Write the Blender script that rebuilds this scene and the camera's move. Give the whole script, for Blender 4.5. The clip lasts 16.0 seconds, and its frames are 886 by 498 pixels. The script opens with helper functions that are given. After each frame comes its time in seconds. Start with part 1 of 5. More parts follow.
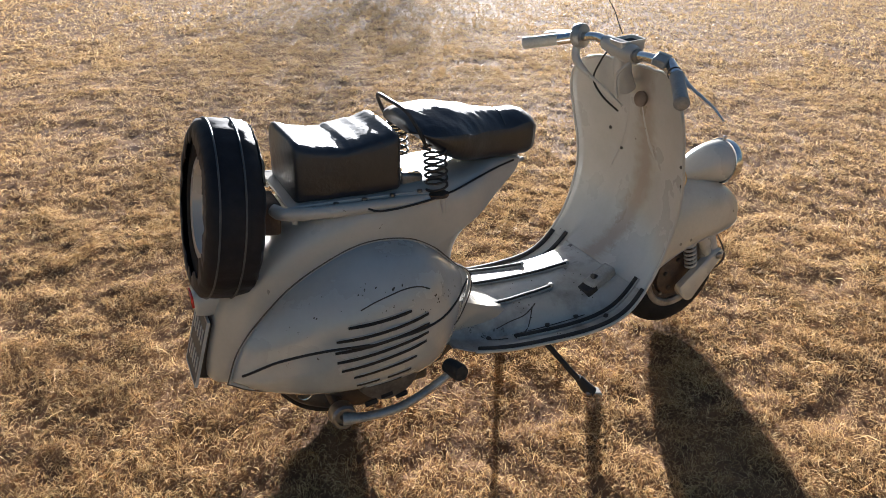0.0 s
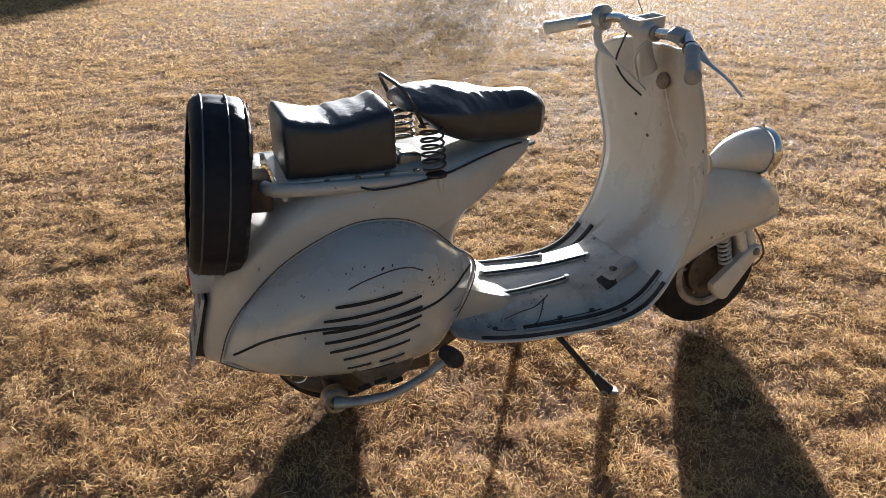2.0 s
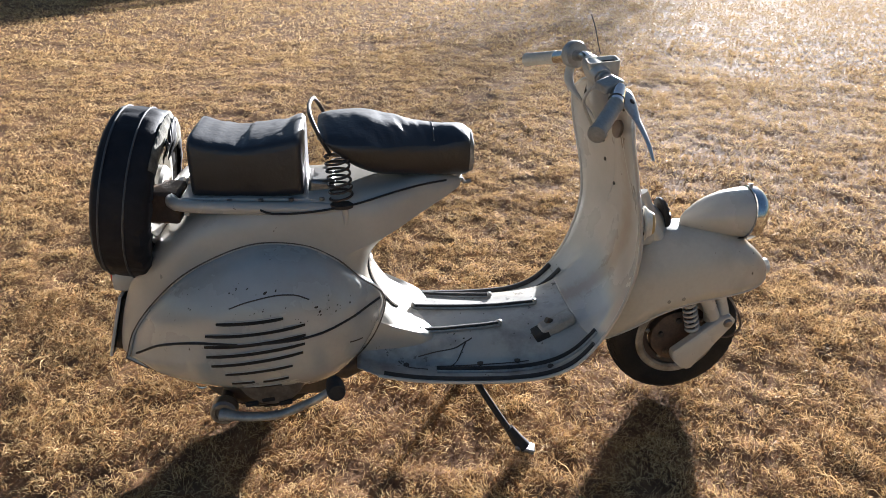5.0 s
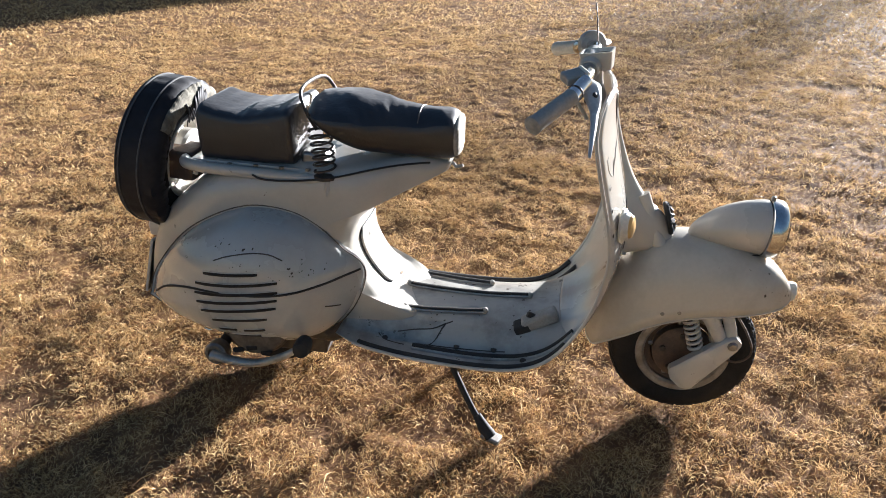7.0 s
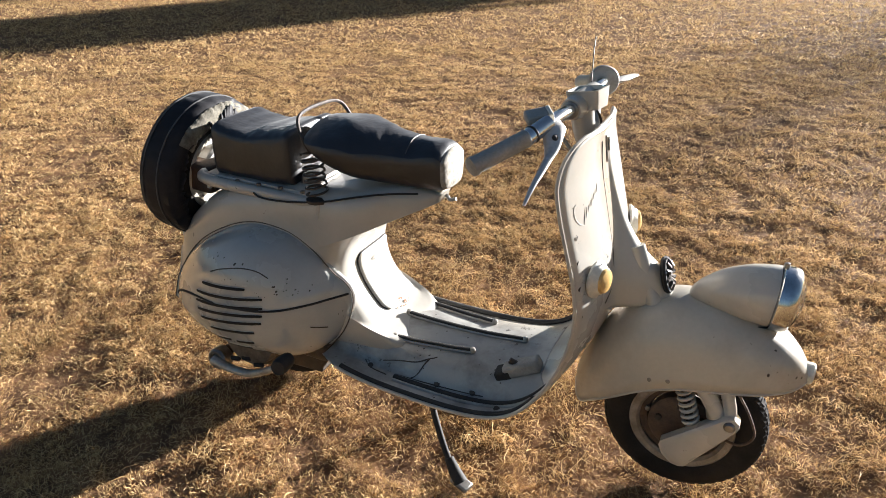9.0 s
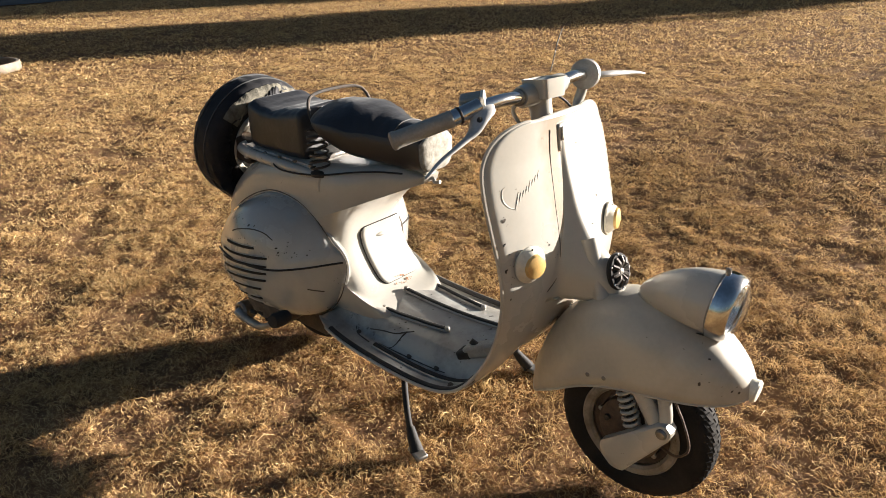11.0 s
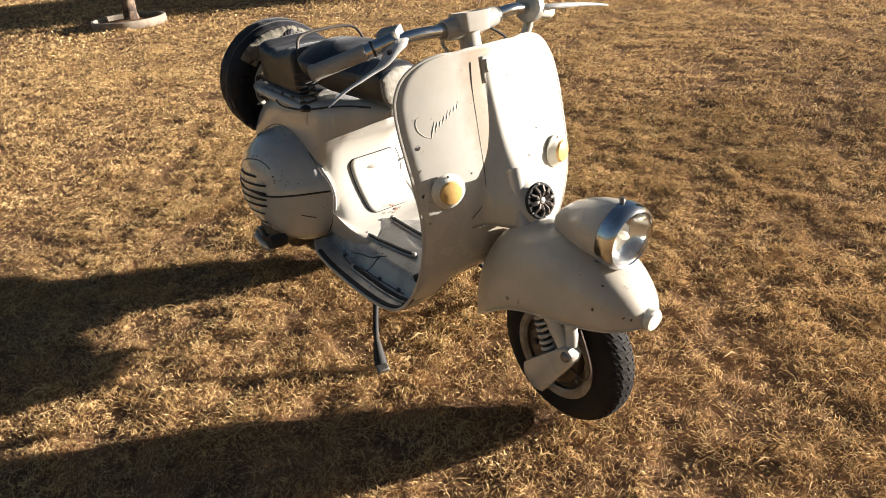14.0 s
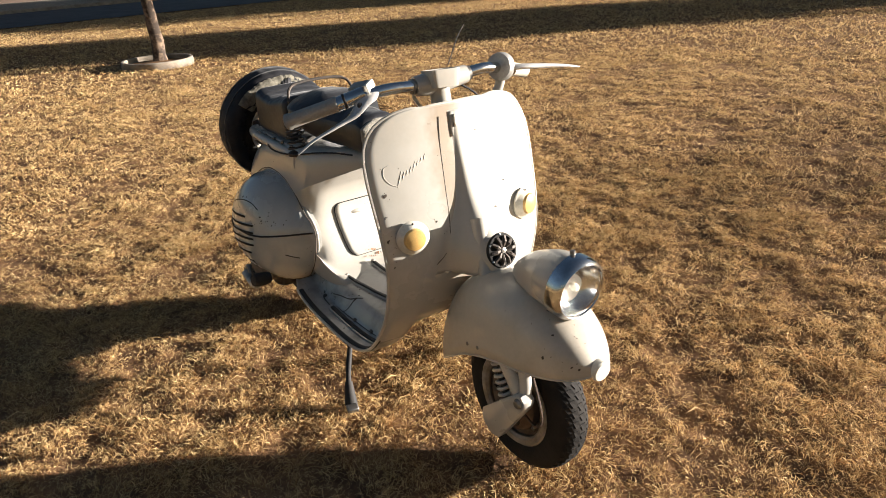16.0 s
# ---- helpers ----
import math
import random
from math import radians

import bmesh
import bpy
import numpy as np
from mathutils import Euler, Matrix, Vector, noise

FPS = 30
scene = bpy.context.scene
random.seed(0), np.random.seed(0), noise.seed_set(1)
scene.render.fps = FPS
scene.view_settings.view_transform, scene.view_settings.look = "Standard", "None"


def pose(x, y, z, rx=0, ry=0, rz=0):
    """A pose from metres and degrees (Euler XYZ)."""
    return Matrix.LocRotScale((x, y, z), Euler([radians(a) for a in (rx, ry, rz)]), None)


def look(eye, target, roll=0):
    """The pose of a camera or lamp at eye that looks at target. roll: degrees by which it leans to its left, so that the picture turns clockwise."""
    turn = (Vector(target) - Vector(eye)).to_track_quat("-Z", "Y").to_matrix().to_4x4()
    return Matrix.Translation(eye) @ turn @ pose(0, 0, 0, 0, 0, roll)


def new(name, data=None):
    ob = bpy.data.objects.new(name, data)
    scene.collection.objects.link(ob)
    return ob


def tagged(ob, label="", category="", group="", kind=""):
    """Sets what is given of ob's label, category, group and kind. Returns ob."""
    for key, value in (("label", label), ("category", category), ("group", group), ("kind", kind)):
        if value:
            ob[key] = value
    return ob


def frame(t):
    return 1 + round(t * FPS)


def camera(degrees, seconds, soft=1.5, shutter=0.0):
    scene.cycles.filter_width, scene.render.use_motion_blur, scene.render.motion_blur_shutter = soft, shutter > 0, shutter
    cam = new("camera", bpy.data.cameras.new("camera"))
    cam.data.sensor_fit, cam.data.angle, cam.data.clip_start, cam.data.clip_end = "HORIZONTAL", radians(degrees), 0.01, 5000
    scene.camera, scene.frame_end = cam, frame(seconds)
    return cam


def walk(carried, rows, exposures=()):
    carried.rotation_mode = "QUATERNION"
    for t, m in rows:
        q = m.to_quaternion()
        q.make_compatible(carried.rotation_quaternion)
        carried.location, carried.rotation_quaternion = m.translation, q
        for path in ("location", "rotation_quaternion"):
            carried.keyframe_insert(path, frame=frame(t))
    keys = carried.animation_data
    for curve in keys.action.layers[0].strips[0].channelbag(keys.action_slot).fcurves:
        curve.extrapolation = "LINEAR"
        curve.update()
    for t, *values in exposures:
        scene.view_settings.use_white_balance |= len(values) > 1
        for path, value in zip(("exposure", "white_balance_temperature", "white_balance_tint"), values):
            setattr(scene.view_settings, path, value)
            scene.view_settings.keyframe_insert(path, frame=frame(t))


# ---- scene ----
cam = camera(63.6, 16.0, 0.75)
# seconds, place, turn
PATH = [
    (0.0, -0.443, -1.585, 1.288, 64.15, -1.27, -26.31),
    (0.5, -0.402, -1.581, 1.275, 64.37, -0.81, -25.22),
    (1.0, -0.355, -1.610, 1.225, 64.63, 0.36, -22.65),
    (1.5, -0.287, -1.641, 1.177, 63.99, 1.31, -20.67),
    (2.0, -0.257, -1.649, 1.189, 65.52, 0.53, -20.17),
    (2.5, -0.225, -1.659, 1.208, 67.02, -0.09, -20.57),
    (3.0, -0.154, -1.730, 1.231, 67.71, -0.06, -18.61),
    (3.5, -0.057, -1.781, 1.223, 66.77, -0.34, -17.26),
    (4.0, 0.066, -1.747, 1.255, 65.17, -0.64, -13.55),
    (4.2, 0.112, -1.737, 1.265, 65.58, -0.78, -12.16),
    (6.3, 0.647, -1.699, 1.273, 63.74, 0.11, 3.29),
    (6.5, 0.691, -1.700, 1.270, 64.47, 0.41, 5.00),
    (7.0, 0.871, -1.731, 1.281, 63.75, -0.40, 10.64),
    (7.5, 0.976, -1.697, 1.277, 64.35, -0.19, 13.58),
    (8.0, 1.037, -1.592, 1.265, 62.57, -1.67, 14.60),
    (8.5, 1.116, -1.526, 1.286, 62.59, 0.77, 16.37),
    (9.0, 1.285, -1.529, 1.307, 64.84, 0.44, 25.01),
    (9.2, 1.353, -1.530, 1.305, 65.05, 0.09, 25.88),
    (11.3, 1.836, -1.332, 1.259, 66.26, 1.60, 41.81),
    (11.5, 1.868, -1.343, 1.262, 66.54, 2.20, 41.59),
    (12.0, 1.949, -1.390, 1.254, 65.20, 4.51, 43.28),
    (12.5, 2.066, -1.334, 1.263, 65.19, 3.80, 50.11),
    (13.0, 2.132, -1.218, 1.273, 64.71, 3.52, 53.15),
    (13.5, 2.113, -1.133, 1.262, 64.40, 3.03, 50.53),
    (14.0, 2.231, -1.067, 1.237, 62.56, 4.55, 52.34),
    (14.5, 2.322, -1.033, 1.232, 64.45, 4.21, 55.43),
    (15.0, 2.353, -1.025, 1.242, 64.94, 3.57, 56.76),
    (15.5, 2.369, -1.005, 1.249, 66.12, 3.15, 55.75),
    (16.0, 2.357, -0.991, 1.255, 66.38, 3.15, 54.80),
]
EXPOSURES = [(0.0, 2.43, 5300, 12.3), (4.0, 2.36, 5230, 12.3), (6.5, 2.52, 5250, 12.3), (9.0, 2.38, 5520, 12.3), (11.5, 2.02, 6000, 12.4), (16.0, 2.01, 6000, 12.6)]
walk(cam, [(t, pose(x, y, z, rx, ry, rz)) for t, x, y, z, rx, ry, rz in PATH], EXPOSURES)

# ---- light: a low afternoon sun in a clear sky ----
SUN_TURN, SUN_HEIGHT = 62.0, 9.8          # degrees from +x towards +y, and above the ground
world = bpy.data.worlds.new("world")
scene.world = world
world.use_nodes = True
sky = world.node_tree.nodes.new("ShaderNodeTexSky")
sky.sky_type, sky.sun_disc = "NISHITA", False
sky.sun_elevation, sky.sun_rotation = radians(SUN_HEIGHT), radians(90 - SUN_TURN)
world.node_tree.links.new(sky.outputs[0], world.node_tree.nodes["Background"].inputs[0])
world.node_tree.nodes["Background"].inputs[1].default_value = 0.019
sun_data = bpy.data.lights.new("sun", "SUN")
sun_data.energy, sun_data.angle, sun_data.color = 5.0, radians(0.5), (1.0, 0.89, 0.73)
sun = new("sun", sun_data)
sun_way = Vector((math.cos(radians(SUN_TURN)) * math.cos(radians(SUN_HEIGHT)), math.sin(radians(SUN_TURN)) * math.cos(radians(SUN_HEIGHT)), math.sin(radians(SUN_HEIGHT))))
sun.matrix_world = look(sun_way * 30, (0, 0, 0))


# ---- materials ----
def material(name, base, second=None, scale=8.0, rough=0.5, metal=0.0, bump=0.0, fine=120.0, chips=None, coat=0.0, spread=(0.35, 0.65), per=None, rough_var=0.12, grain=(0.86, 1.06)):
    """A surface with two colours mixed at a large scale, fine grain in colour and relief, and chips of a third colour."""
    m = bpy.data.materials.new(name)
    m.use_nodes = True
    nt, N, L = m.node_tree, m.node_tree.nodes, m.node_tree.links
    b = N["Principled BSDF"]
    b.inputs["Metallic"].default_value = metal
    b.inputs["Coat Weight"].default_value = coat
    b.inputs["Coat Roughness"].default_value = 0.12
    co = N.new("ShaderNodeTexCoord").outputs["Object"]

    def noise_node(s, detail=5.0, rough_=0.6):
        n = N.new("ShaderNodeTexNoise")
        n.inputs["Scale"].default_value, n.inputs["Detail"].default_value, n.inputs["Roughness"].default_value = s, detail, rough_
        L.new(co, n.inputs["Vector"])
        return n.outputs["Fac"]

    def ramp(fac, a, c):
        r = N.new("ShaderNodeMapRange")
        r.inputs["From Min"].default_value, r.inputs["From Max"].default_value = a, c
        L.new(fac, r.inputs["Value"])
        return r.outputs["Result"]

    def mix(fac, a, c):
        x = N.new("ShaderNodeMix")
        x.data_type = "RGBA"
        L.new(fac, x.inputs["Factor"])
        for sock, v in ((x.inputs[6], a), (x.inputs[7], c)):
            if isinstance(v, tuple):
                sock.default_value = (*v, 1.0)
            else:
                L.new(v, sock)
        return x.outputs[2]

    second = second or tuple(0.8 * c for c in base)
    large, small = noise_node(scale), noise_node(fine, 3.0)
    col = mix(ramp(large, *spread), base, second)
    if per:
        rnd = N.new("ShaderNodeObjectInfo").outputs["Random"] if per == "object" else N.new("ShaderNodeNewGeometry").outputs["Random Per Island"]
        col = mix(rnd, second, base)
        third = N.new("ShaderNodeMix")
        third.data_type, third.blend_type = "RGBA", "MULTIPLY"
        third.inputs["Factor"].default_value = 0.6
        L.new(col, third.inputs[6])
        tone = mix(ramp(large, *spread), (1.0, 1.0, 1.0), (0.62, 0.56, 0.5))
        L.new(tone, third.inputs[7])
        col = third.outputs[2]
    speck = mix(ramp(small, 0.3, 0.7), (grain[0],) * 3, (grain[1],) * 3)
    g = N.new("ShaderNodeMix")
    g.data_type, g.blend_type = "RGBA", "MULTIPLY"
    g.inputs["Factor"].default_value = 1.0
    L.new(col, g.inputs[6]), L.new(speck, g.inputs[7])
    col = g.outputs[2]
    if chips:
        chip_col, chip_scale, chip_from = chips
        fine_chip = ramp(noise_node(chip_scale, 6.0, 0.65), chip_from, chip_from + 0.02)
        patch = ramp(noise_node(chip_scale * 0.12, 2.0, 0.5), 0.50, 0.60)
        both = N.new("ShaderNodeMath")
        both.operation = "MULTIPLY"
        L.new(fine_chip, both.inputs[0]), L.new(patch, both.inputs[1])
        c1 = both.outputs[0]
        col = mix(c1, col, chip_col)
    L.new(col, b.inputs["Base Color"])
    rr = N.new("ShaderNodeMapRange")
    rr.inputs["To Min"].default_value, rr.inputs["To Max"].default_value = max(0.02, rough - rough_var), min(1.0, rough + rough_var)
    L.new(large, rr.inputs["Value"])
    L.new(rr.outputs["Result"], b.inputs["Roughness"])
    if bump:
        bn = N.new("ShaderNodeBump")
        bn.inputs["Strength"].default_value, bn.inputs["Distance"].default_value = bump, 0.004
        L.new(small, bn.inputs["Height"])
        L.new(bn.outputs["Normal"], b.inputs["Normal"])
    return m


PAINT = material("cream_paint", (0.48, 0.457, 0.41), (0.41, 0.382, 0.33), 4.0, 0.30, grain=(0.97, 1.01), bump=0.01, fine=90, chips=((0.10, 0.075, 0.06), 45.0, 0.665), coat=0.5)
# cream of the cowls, its base colour cooled to carry the sky's reflection
PAINT_SKY_TINT = material("cream_paint_sky_tint", (0.45, 0.452, 0.43), (0.385, 0.376, 0.345), 4.5, 0.26, grain=(0.97, 1.01), bump=0.01, fine=90, chips=((0.09, 0.07, 0.06), 45.0, 0.655), coat=0.9)
GUARD_PAINT = material("dirty_cream_paint", (0.49, 0.46, 0.395), (0.32, 0.265, 0.20), 3.2, 0.36, grain=(0.95, 1.02), bump=0.015, fine=90, chips=((0.10, 0.075, 0.06), 40.0, 0.65), coat=0.35, spread=(0.46, 0.74))
BOARD = material("worn_board_paint", (0.40, 0.385, 0.35), (0.17, 0.16, 0.145), 9.0, 0.34, bump=0.03, fine=70, chips=((0.07, 0.06, 0.05), 38.0, 0.61), coat=0.4, spread=(0.45, 0.70), grain=(0.95, 1.02))
RUST = material("orange_rust", (0.36, 0.17, 0.075), (0.22, 0.10, 0.05), 60.0, 0.9, bump=0.3, fine=200)
RUBBER = material("black_rubber", (0.022, 0.021, 0.021), (0.04, 0.037, 0.034), 14.0, 0.72, bump=0.2, fine=200)
TYRE = material("tyre_rubber", (0.015, 0.0145, 0.0145), (0.030, 0.027, 0.024), 9.0, 0.8, bump=0.25, fine=160)
COVER = material("black_vinyl_cover", (0.016, 0.016, 0.020), (0.028, 0.027, 0.029), 9.0, 0.58, bump=0.3, fine=60)
LEATHER = material("black_seat_vinyl", (0.010, 0.010, 0.013), (0.017, 0.016, 0.018), 12.0, 0.46, bump=0.45, fine=38)
WORN = material("worn_white_canvas", (0.42, 0.395, 0.34), (0.22, 0.20, 0.165), 60.0, 0.85, bump=0.4, fine=300)
PIPING = material("grey_piping", (0.10, 0.10, 0.10), (0.06, 0.06, 0.06), 30, 0.6)
CHROME = material("chrome", (0.72, 0.72, 0.72), (0.55, 0.54, 0.52), 20.0, 0.16, 1.0, fine=150)
STEEL = material("dull_steel", (0.34, 0.33, 0.31), (0.22, 0.20, 0.18), 25.0, 0.42, 0.9, bump=0.15, fine=150)
ALLOY = material("cast_alloy", (0.45, 0.44, 0.41), (0.30, 0.28, 0.25), 18.0, 0.5, 0.6, bump=0.1, fine=150)
POLISHED = material("polished_alloy", (0.66, 0.64, 0.61), (0.50, 0.48, 0.45), 24.0, 0.38, 0.35, fine=160)
STAIN = material("stained_brown_paint", (0.25, 0.185, 0.13), (0.17, 0.115, 0.08), 30.0, 0.7, bump=0.1)
IRON = material("dark_greasy_metal", (0.045, 0.04, 0.036), (0.09, 0.07, 0.055), 20.0, 0.6, 0.4, bump=0.4, fine=120)
# near-black for dark parts, and for the shade inside louvre and fan slots
DARK = material("black_part_and_gap_shade", (0.012, 0.011, 0.010), (0.02, 0.018, 0.016), 20.0, 0.9)
# grime on the fan housing, and the painted shadow round the cowls
GRIME_SHADE = material("dried_grime_and_gap_shade", (0.15, 0.125, 0.10), (0.07, 0.058, 0.048), 30.0, 0.85, bump=0.4, fine=150)
BROWN = material("rusty_brown_metal", (0.13, 0.085, 0.055), (0.07, 0.05, 0.04), 22.0, 0.7, 0.2, bump=0.4, fine=120)
LINING = material("pale_torn_cloth", (0.22, 0.20, 0.15), (0.10, 0.09, 0.07), 40.0, 0.9, bump=0.5, fine=200)
GRIP = material("grey_grip_rubber", (0.37, 0.355, 0.325), (0.28, 0.265, 0.235), 15.0, 0.6, bump=0.15, fine=180)
# rim cream with dirt, darkened further to put in the wheel's shade
RIM_PAINT = material("dirty_shaded_rim_paint", (0.36, 0.325, 0.275), (0.17, 0.135, 0.10), 14.0, 0.5, bump=0.05, chips=((0.10, 0.06, 0.04), 40.0, 0.58))
GRIP_PALE = material("cream_grip_rubber", (0.55, 0.51, 0.42), (0.45, 0.41, 0.33), 15.0, 0.55, bump=0.1, fine=180)
AMBER = material("amber_plastic", (0.62, 0.40, 0.14), (0.56, 0.35, 0.11), 30.0, 0.35, fine=200, coat=0.3)
IVORY = material("ivory_plastic", (0.72, 0.68, 0.58), (0.64, 0.60, 0.50), 20.0, 0.4, coat=0.2)
RED = material("red_plastic", (0.45, 0.02, 0.015), (0.35, 0.015, 0.01), 30.0, 0.2)
PLATE = material("plate_dark", (0.05, 0.05, 0.05), (0.09, 0.085, 0.08), 30.0, 0.5)
PALE = material("pale_marking", (0.5, 0.49, 0.45), (0.4, 0.39, 0.36), 30.0, 0.6)
CONCRETE = material("old_concrete", (0.34, 0.29, 0.22), (0.22, 0.18, 0.14), 9.0, 0.9, bump=0.5, fine=90)
WALL = material("brown_render", (0.11, 0.075, 0.055), (0.075, 0.05, 0.04), 3.0, 0.9, bump=0.3, fine=40)
ASPHALT = material("asphalt", (0.055, 0.055, 0.06), (0.04, 0.04, 0.043), 2.0, 0.85, bump=0.5, fine=60)
BARK = material("tree_bark", (0.05, 0.033, 0.022), (0.24, 0.165, 0.11), 11.0, 0.9, spread=(0.45, 0.6), bump=1.0, fine=45)
LEAF = material("tree_leaves", (0.08, 0.10, 0.03), (0.05, 0.07, 0.02), 3.0, 0.6, per="island")
SOIL = material("dry_thatch_ground", (0.30, 0.175, 0.09), (0.125, 0.073, 0.043), 9.0, 0.95, bump=1.0, fine=75, spread=(0.36, 0.66))
GRASS = material("dry_grass", (0.92, 0.69, 0.345), (0.48, 0.295, 0.125), 3.0, 0.55, per="island", spread=(0.42, 0.62))


def let_light_through(m, share):
    """Thin blades and leaves pass some light on to their far side."""
    N, L = m.node_tree.nodes, m.node_tree.links
    b, out = N["Principled BSDF"], N["Material Output"]
    t, x = N.new("ShaderNodeBsdfTranslucent"), N.new("ShaderNodeMixShader")
    L.new(b.inputs["Base Color"].links[0].from_socket, t.inputs["Color"])
    x.inputs[0].default_value = share
    L.new(b.outputs[0], x.inputs[1]), L.new(t.outputs[0], x.inputs[2]), L.new(x.outputs[0], out.inputs["Surface"])


let_light_through(GRASS, 0.24)
let_light_through(LEAF, 0.25)


def streak(m, points, wide, colour):
    """A brown streak down a painted sheet: points of (height, sideways place)."""
    N, L = m.node_tree.nodes, m.node_tree.links
    b = N["Principled BSDF"]
    sep = N.new("ShaderNodeSeparateXYZ")
    L.new(N.new("ShaderNodeTexCoord").outputs["Object"], sep.inputs[0])
    curve = N.new("ShaderNodeFloatCurve")
    c = curve.mapping.curves[0]
    c.points[0].location, c.points[1].location = points[0], points[-1]
    for p in points[1:-1]:
        c.points.new(*p)
    curve.mapping.update()
    L.new(sep.outputs["Z"], curve.inputs["Value"])

    def calc(op, x, y):
        n = N.new("ShaderNodeMath")
        n.operation = op
        for sock, v in zip(n.inputs, (x, y)):
            if isinstance(v, float):
                sock.default_value = v
            else:
                L.new(v, sock)
        return n.outputs[0]

    off = calc("ABSOLUTE", calc("SUBTRACT", calc("ADD", sep.outputs["Y"], 0.5), curve.outputs["Value"]), 0.0)
    tex = N.new("ShaderNodeTexNoise")
    tex.inputs["Scale"].default_value = 16.0
    off = calc("ADD", off, calc("MULTIPLY", calc("SUBTRACT", tex.outputs["Fac"], 0.5), wide * 0.9))
    fac = N.new("ShaderNodeMapRange")
    fac.inputs["From Min"].default_value, fac.inputs["From Max"].default_value = wide, wide * 0.25
    fac.inputs["To Max"].default_value = 0.6
    L.new(off, fac.inputs["Value"])
    x = N.new("ShaderNodeMix")
    x.data_type = "RGBA"
    L.new(b.inputs["Base Color"].links[0].from_socket, x.inputs[6])
    x.inputs[7].default_value = (*colour, 1)
    L.new(fac.outputs["Result"], x.inputs["Factor"])
    L.new(x.outputs[2], b.inputs["Base Color"])


SHIELD_PAINT = material("shield_paint", (0.50, 0.482, 0.44), (0.425, 0.40, 0.35), 4.0, 0.28, grain=(0.97, 1.01), bump=0.01, fine=90, chips=((0.10, 0.075, 0.06), 45.0, 0.665), coat=0.6)
streak(SHIELD_PAINT, [(0.25, 0.525), (0.40, 0.498), (0.55, 0.475), (0.70, 0.460), (0.85, 0.458)], 0.055, (0.27, 0.19, 0.12))
for surface, level in ((LEATHER, 0.8), (COVER, 0.16), (TYRE, 0.12), (RUBBER, 0.3), (GRASS, 0.03), (SOIL, 0.05)):
    surface.node_tree.nodes["Principled BSDF"].inputs["Specular IOR Level"].default_value = level


def glass_material():
    m = bpy.data.materials.new("lens_glass")
    m.use_nodes = True
    b = m.node_tree.nodes["Principled BSDF"]
    b.inputs["Base Color"].default_value = (0.96, 0.97, 0.96, 1)
    b.inputs["Roughness"].default_value = 0.03
    b.inputs["Transmission Weight"].default_value = 1.0
    b.inputs["IOR"].default_value = 1.35
    return m


GLASS = glass_material()
# dust on the vinyl shows where light grazes it
for surface, weight in ((LEATHER, 0.10), (COVER, 0.06)):
    b = surface.node_tree.nodes["Principled BSDF"]
    b.inputs["Sheen Weight"].default_value, b.inputs["Sheen Roughness"].default_value = weight, 0.32


# ---- mesh helpers ----
def mesh_of(name, verts, faces, mat, angle=38, smooth=True):
    me = bpy.data.meshes.new(name)
    me.from_pydata([tuple(v) for v in verts], [], [tuple(f) for f in faces])
    bm = bmesh.new()
    bm.from_mesh(me)
    bmesh.ops.recalc_face_normals(bm, faces=bm.faces)
    bm.to_mesh(me)
    bm.free()
    me.materials.append(mat)
    if smooth:
        me.polygons.foreach_set("use_smooth", [True] * len(me.polygons))
        me.set_sharp_from_angle(angle=radians(angle))
    return me


def part(name, shape, mat, parent, label="", angle=38, thick=0.0, bevel=0.0):
    """One mesh object under a thing or a part."""
    ob = new(name, mesh_of(name, shape[0], shape[1], mat, angle))
    ob.parent = parent
    if thick:
        s = ob.modifiers.new("thickness", "SOLIDIFY")
        s.thickness, s.offset = thick, 0.0
    if bevel:
        b = ob.modifiers.new("bevel", "BEVEL")
        b.width, b.segments, b.limit_method, b.angle_limit = bevel, 2, "ANGLE", radians(40)
    if label:
        ob["label"] = label
    return ob


def thing(name, label, category, group="", kind=""):
    return tagged(new(name), label, category, group, kind)


def join(*shapes):
    verts, faces = [], []
    for v, f in shapes:
        k = len(verts)
        verts += list(v)
        faces += [tuple(i + k for i in q) for q in f]
    return verts, faces


def spline(pts, n):
    """n points evenly along a smooth curve through pts."""
    p = [np.array(q, float) for q in pts]
    p = [2 * p[0] - p[1]] + p + [2 * p[-1] - p[-2]]
    out = []
    for i in range(1, len(p) - 2):
        for k in range(16):
            t = k / 16
            a, b, c, d = p[i - 1:i + 3]
            out.append(0.5 * (2 * b + (c - a) * t + (2 * a - 5 * b + 4 * c - d) * t * t + (3 * b - a - 3 * c + d) * t ** 3))
    out.append(p[-2])
    out = np.array(out)
    s = np.r_[0, np.cumsum(np.linalg.norm(np.diff(out, axis=0), axis=1))]
    w = np.linspace(0, s[-1], n)
    return np.stack([np.interp(w, s, out[:, k]) for k in range(out.shape[1])], 1)


